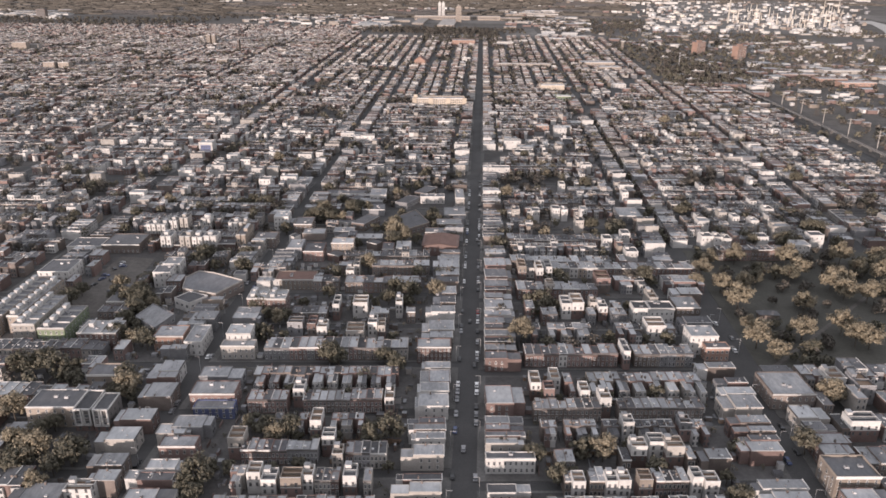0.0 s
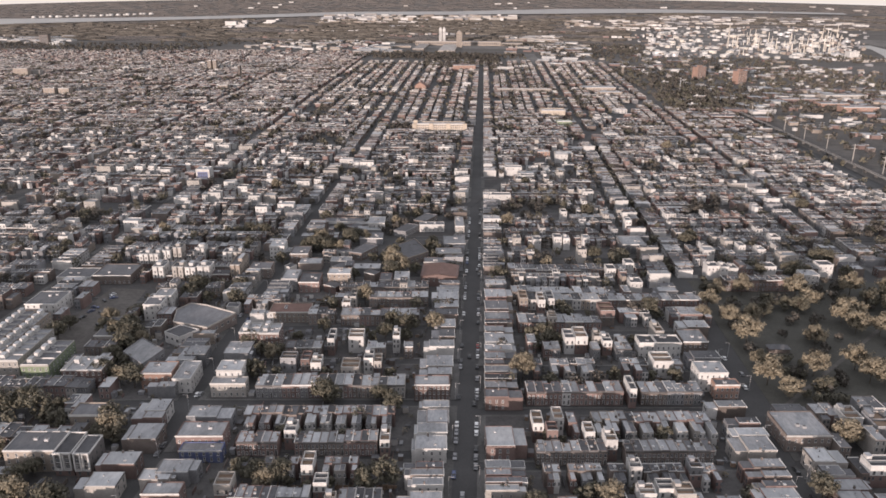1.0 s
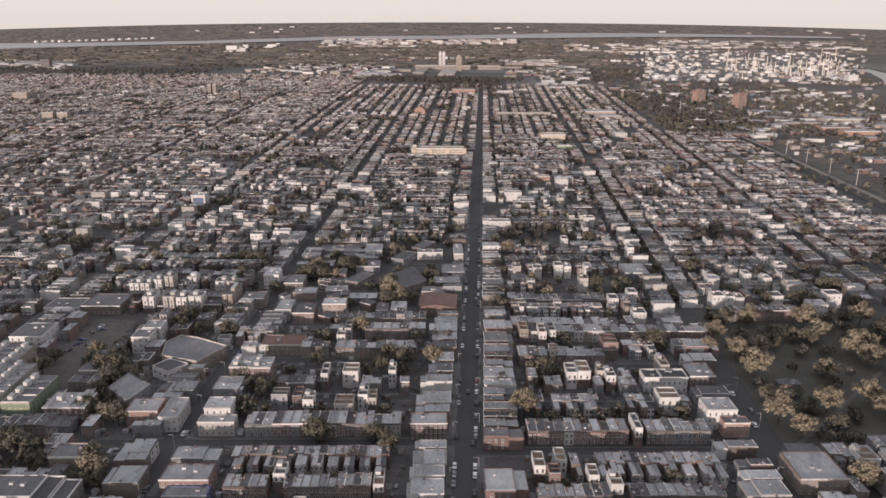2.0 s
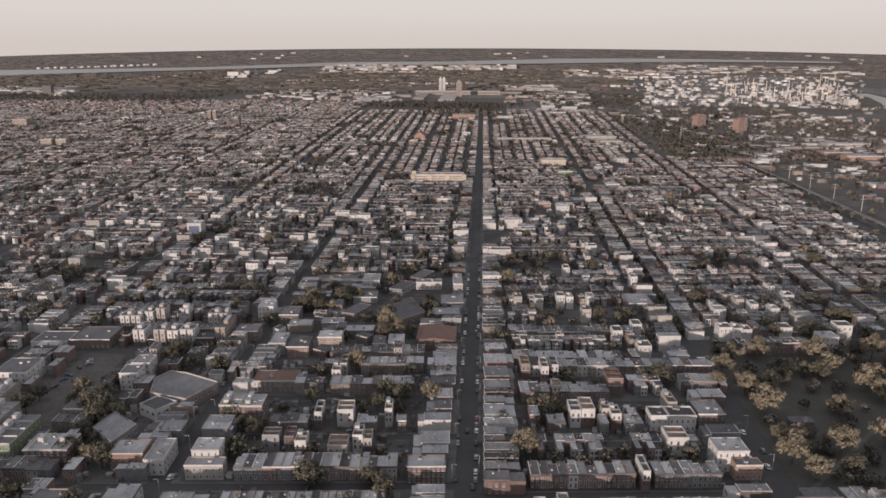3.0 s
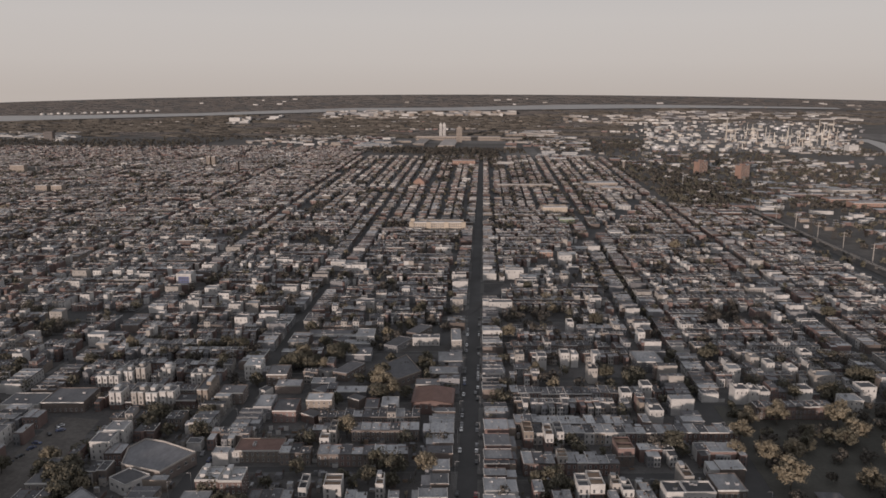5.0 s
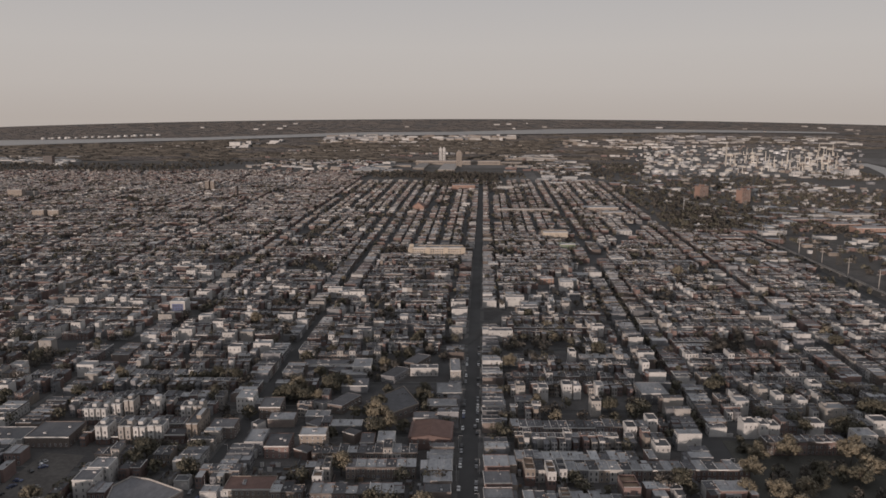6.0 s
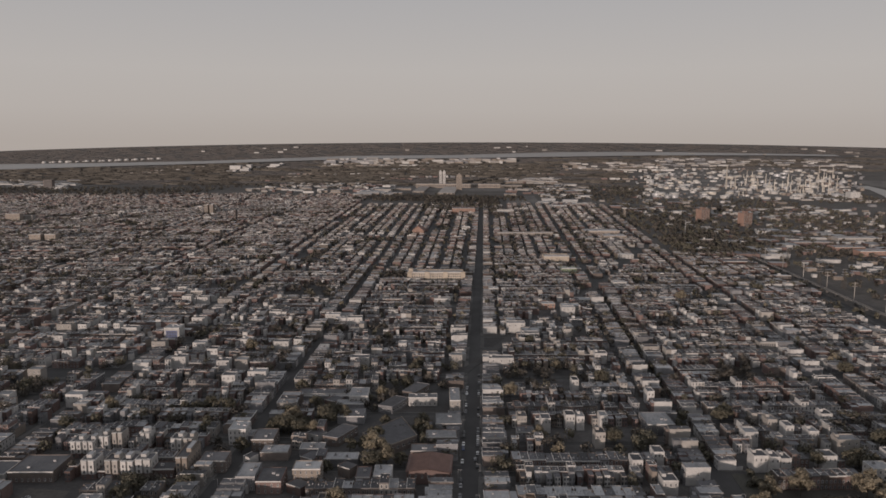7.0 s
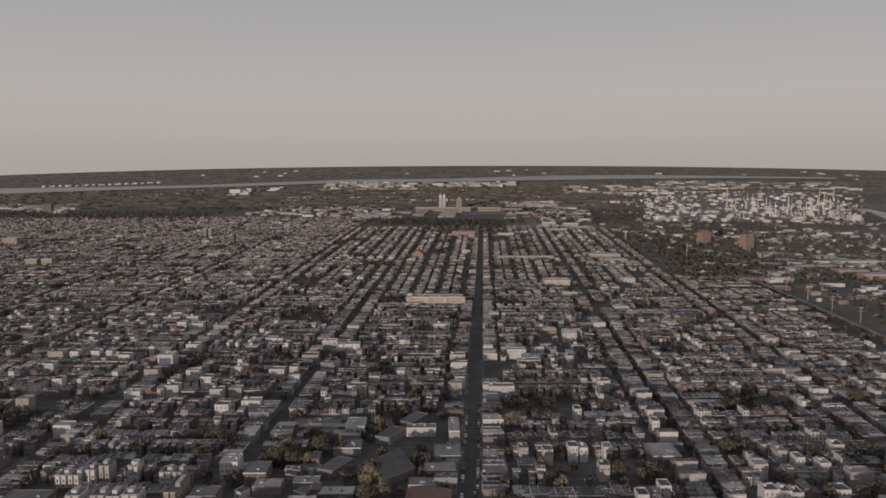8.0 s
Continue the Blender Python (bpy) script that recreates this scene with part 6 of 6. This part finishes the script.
for x, y, turn in ((498, 1790, 0.55), (564, 1704, 0.55)):
    t = thing("apartment_tower", "orange brick apartment tower with flat roof", "tower", x, y, 0, turn, "apartment towers")
    s = Shape()
    s.box(-12, 12, -9, 9, 0, 29, "orange", "dull")
    s.box(-5, 5, -4, 4, 29, 33, "orange", "dull")
    for u in (-12.4, -4.2, 4.2, 12.4):
        s.box(u - 0.4, u + 0.4, -9.6, -9.004, 0, 30, "brown")
    part("wall", s, t)
    for k in range(8):
        for j in range(6):
            part("window", WIDE_WINDOW, t, at=(-10 + 4 * j, -9, 1.5 + 3.4 * k))
t = thing("office_tower", "dark office tower beside pale sheds", "tower", -1669, 2794, 0)
s = Shape()
s.box(-17, 17, -10, 10, 0, 36, "brown", "dull")
s.box(18, 72, -8, 14, 0, 9, "white", "pale")
part("wall", s, t)
for k in range(8):
    s = Shape()
    s.box(-15, 15, -10.3, -10, 3 + 4 * k, 5.4 + 4 * k, "glass")
    part("window_band", s, t)

# ---- refinery ----
def patch(name, label, x0, x1, y0, y1, key, category="ground", lean=0.0):
    """A sheet of open ground that follows the land; lean slants its sides with distance."""
    s, n = Shape(), 10
    for i in range(n):
        for j in range(n):
            q = []
            for a, b in ((i, j), (i + 1, j), (i + 1, j + 1), (i, j + 1)):
                y = y0 + (y1 - y0) * b / n
                x = x0 + (x1 - x0) * a / n + lean * (y - y0)
                q.append((x, y, lift(x, y) + 0.6))
            s.quad(q, key)
    return solid(name, s, label, category, kind="structure")


patch("refinery_ground", "dark gravel ground of the refinery", 480, 1150, 2450, 3900, "lot", lean=0.33)
patch("wasteland", "dusty open ground beyond the railway", 300, 1500, 1245, 2440, "dirt")
patch("rail_yard", "worn ground beside the viaduct", 412, 900, 560, 1240, "dirt")
patch("parking_field", "pale parking field beside the office tower", -2300, -1740, 2820, 3140, "lot")
patch("depot_yard", "worn yard round the depot", -420, 230, 2780, 2990, "lot")
patch("parking_field", "grey parking field before the depot", 60, 160, 2160, 2560, "lot")
rr = random.Random(13)
clutter = Shape()
for _ in range(420):
    y = rr.uniform(2420, 3900)
    x = rr.uniform(0.19, 0.48) * y
    w, d, h, z = rr.uniform(3, 17), rr.uniform(4, 12), rr.uniform(3, 11), lift(x, y)
    clutter.box(x, x + w, y, y + d, z - 2, z + h, rr.choice(("tank", "grey", "grey", "tan", "brown")), rr.choice(("silver", "dull", "silver")))
solid("refinery_sheds", clutter, "low sheds, pipe racks and small works of the refinery", "sheds", kind="stuff")
for k in range(175):
    y = rr.uniform(2450, 3880)
    x = rr.uniform(0.2, 0.47) * y
    r_, h = rr.uniform(8, 19), rr.uniform(6, 11)
    s = Shape()
    s.tube(0, 0, 0, h + 2, r_, r_, rr.choice(("tank", "tank", "steel", "stack")), 18, "pale")
    s.tube(0, 0, h + 1.9, h + 3.4, r_ * 0.97, r_ * 0.1, "tank", 18)
    t = solid("storage_tank", s, "round white oil storage tank", "tank", "storage tanks")
    t.location = (x, y, lift(x, y) - 2)
for k in range(75):
    y = rr.uniform(2600, 3500)
    x = rr.uniform(0.315, 0.455) * y
    h = 16 + 44 * rr.random() ** 1.6
    t = thing("refinery_stack", "tall pale refinery stack and process tower", "stack", x, y, lift(x, y) - 1, 0, "refinery stacks")
    s = Shape()
    s.tube(0, 0, 0, h, 2.0, 1.1, "stack", 8)
    part("column", s, t)
    if k % 2 == 0:
        s = Shape()
        s.box(2.6, 7, -3, 2, 0, h * 0.3, "stack")
        part("process_block", s, t)
t = thing("refinery_stack", "tallest pale refinery stack", "stack", 915, 2952, 0)
s = Shape()
s.tube(0, 0, 0, 90, 3.4, 2.0, "stack", 10)
part("column", s, t)
for k in range(22):
    x, y = -2514 + 29 * k + 9 * math.sin(2.1 * k), 4135 + 6.4 * k
    s = Shape()
    s.tube(0, 0, 0, rr.uniform(7, 12), rr.uniform(9, 16), 9, "tank", 16)
    t = thing("storage_tank", "white storage tank across the river", "tank", x, y, lift(x, y) - 2, 0, "storage tanks across the river")
    part("shell", s, t)

# ---- railway viaduct ----
t = thing("railway_viaduct", "grey railway viaduct on concrete piers", "viaduct", 420, 640, 0)
t.scale = (0.62, 1, 0.9)
s = Shape()
s.box(-2.7, 2.7, 0, 600, 4.2, 5.2, "concrete", "concrete", floor=True)
s.box(-3.0, -2.6, 0, 600, 5.2, 5.6, "cream")
s.box(2.6, 3.0, 0, 600, 5.2, 5.6, "cream")
part("deck", s, t)
pier = Shape()
pier.box(-2.4, 2.4, -0.7, 0.7, 0, 4.2, "concrete")
PIER = pier.mesh("pier")
for k in range(25):
    part("pier", PIER, t, at=(0, 6 + 24 * k, 0))
mast = Shape()
mast.box(-0.35, 0.35, -0.35, 0.35, 0, 22, "cream")
MAST = mast.mesh("pole")
arm = Shape()
arm.box(-3.4, 3.4, -0.2, 0.2, 0, 0.4, "cream")
ARM = arm.mesh("arm")
for k in range(9):
    t = thing("power_pylon", "pale steel power pylon beside the railway", "pylon", 432, 660 + 70 * k, 0, 0, "pylons along the railway")
    part("pole", MAST, t)
    for z in (16.5, 20.5):
        part("arm", ARM, t, at=(0, 0, z))

# ---- river ----
def water_strip(pts):
    s = Shape()
    for (xa, ya, wa), (xb, yb, wb) in zip(pts, pts[1:]):
        n = 8
        for k in range(n):
            p, q = k / n, (k + 1) / n
            x0, y0, w0 = xa + (xb - xa) * p, ya + (yb - ya) * p, wa + (wb - wa) * p
            x1, y1, w1 = xa + (xb - xa) * q, ya + (yb - ya) * q, wa + (wb - wa) * q
            s.quad([(x0, y0 - w0, lift(x0, y0 - w0) + 4), (x1, y1 - w1, lift(x1, y1 - w1) + 4), (x1, y1 + w1, lift(x1, y1 + w1) + 4), (x0, y0 + w0, lift(x0, y0 + w0) + 4)], "water")
    return s


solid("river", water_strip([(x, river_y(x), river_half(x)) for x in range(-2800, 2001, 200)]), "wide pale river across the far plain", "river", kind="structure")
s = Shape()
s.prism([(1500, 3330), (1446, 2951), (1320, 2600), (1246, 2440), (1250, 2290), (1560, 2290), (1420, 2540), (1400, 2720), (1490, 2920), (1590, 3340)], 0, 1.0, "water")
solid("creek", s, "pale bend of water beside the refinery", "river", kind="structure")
patch("dock_ground", "pale dock ground beside the creek", 1560, 2300, 2300, 3400, "lot")
for x0, x1, y, d, h, key, name, label in ((581, 632, 1320, 26, 9, "orange", "brick_works", "long orange brick works building"), (600, 660, 1275, 22, 9, "orange", "brick_works", "long orange brick works building"), (540, 610, 1385, 20, 8, "brick", "brick_works", "long red brick works building"), (451, 481, 1246, 14, 7, "white", "white_depot", "white low depot with lit front"), (640, 720, 1440, 24, 9, "cream", "white_depot", "pale long depot with lit front"), (1135, 1165, 2441, 30, 24, "white", "silo_block", "tall white silo block beside the creek"), (430, 470, 1405, 16, 6, "white", "white_depot", "white sheds with lit fronts"), (352, 380, 1382, 12, 5, "redroof", "red_shop", "low red shop building"), (219, 262, 1437, 22, 10, "tan", "tan_school", "tan brick building with rows of windows")):
    flat_building(name, label, "building", x0, x1, y, y + d, h, key, "silver", max(1, int(h // 4)), 6, sides=False, wide=True)

# ---- pylons and a mast beside the railway ----
def pylon(x, y, h):
    t = thing("pylon", "grey steel lattice power pylon", "pylon", x, y, 0, 0.1, "pylons")
    s = Shape()
    for a, b in ((-1, -1), (1, -1), (1, 1), (-1, 1)):
        s.prism([(a * 2.4 - 0.15, b * 2.4 - 0.15), (a * 2.4 + 0.15, b * 2.4 - 0.15), (a * 2.4 + 0.15, b * 2.4 + 0.15), (a * 2.4 - 0.15, b * 2.4 + 0.15)], 0, 0.6, "concrete")
        limb(s, (a * 2.4, b * 2.4, 0.5), (a * 0.4, b * 0.4, h), 0.2, 0.14, 5)
    for k in range(6):
        z0, z1 = h * k / 6, h * (k + 1) / 6
        w0, w1 = 2.4 - 2.0 * k / 6, 2.4 - 2.0 * (k + 1) / 6
        for sgn in (-1, 1):
            limb(s, (-w0, sgn * w0, z0), (w1, sgn * w1, z1), 0.1, 0.1, 4)
            limb(s, (sgn * w0, w0, z0), (sgn * w1, -w1, z1), 0.1, 0.1, 4)
    part("tower", s, t)
    for k in range(3):
        s = Shape()
        z = h * (0.72 + 0.12 * k)
        s.box(-4.5 + 0.6 * k, 4.5 - 0.6 * k, -0.2, 0.2, z, z + 0.35, "steel", floor=True)
        part("cross_arm", s, t)


for x, y, h in ((429, 1026, 26), (451, 1006, 26), (447, 1172, 26), (685, 1382, 26)):
    pylon(x, y, h)
t = thing("mast", "white lattice mast among the trees", "mast", 401, 1565, 0)
s = Shape()
s.tube(0, 0, 0, 27, 0.7, 0.4, "pale", 6)
part("pole", s, t)
for k in range(3):
    s = Shape()
    s.box(-1.3, 1.3, -0.4, 0.4, 14 + 5 * k, 15.2 + 5 * k, "pale", floor=True)
    part("antenna", s, t)
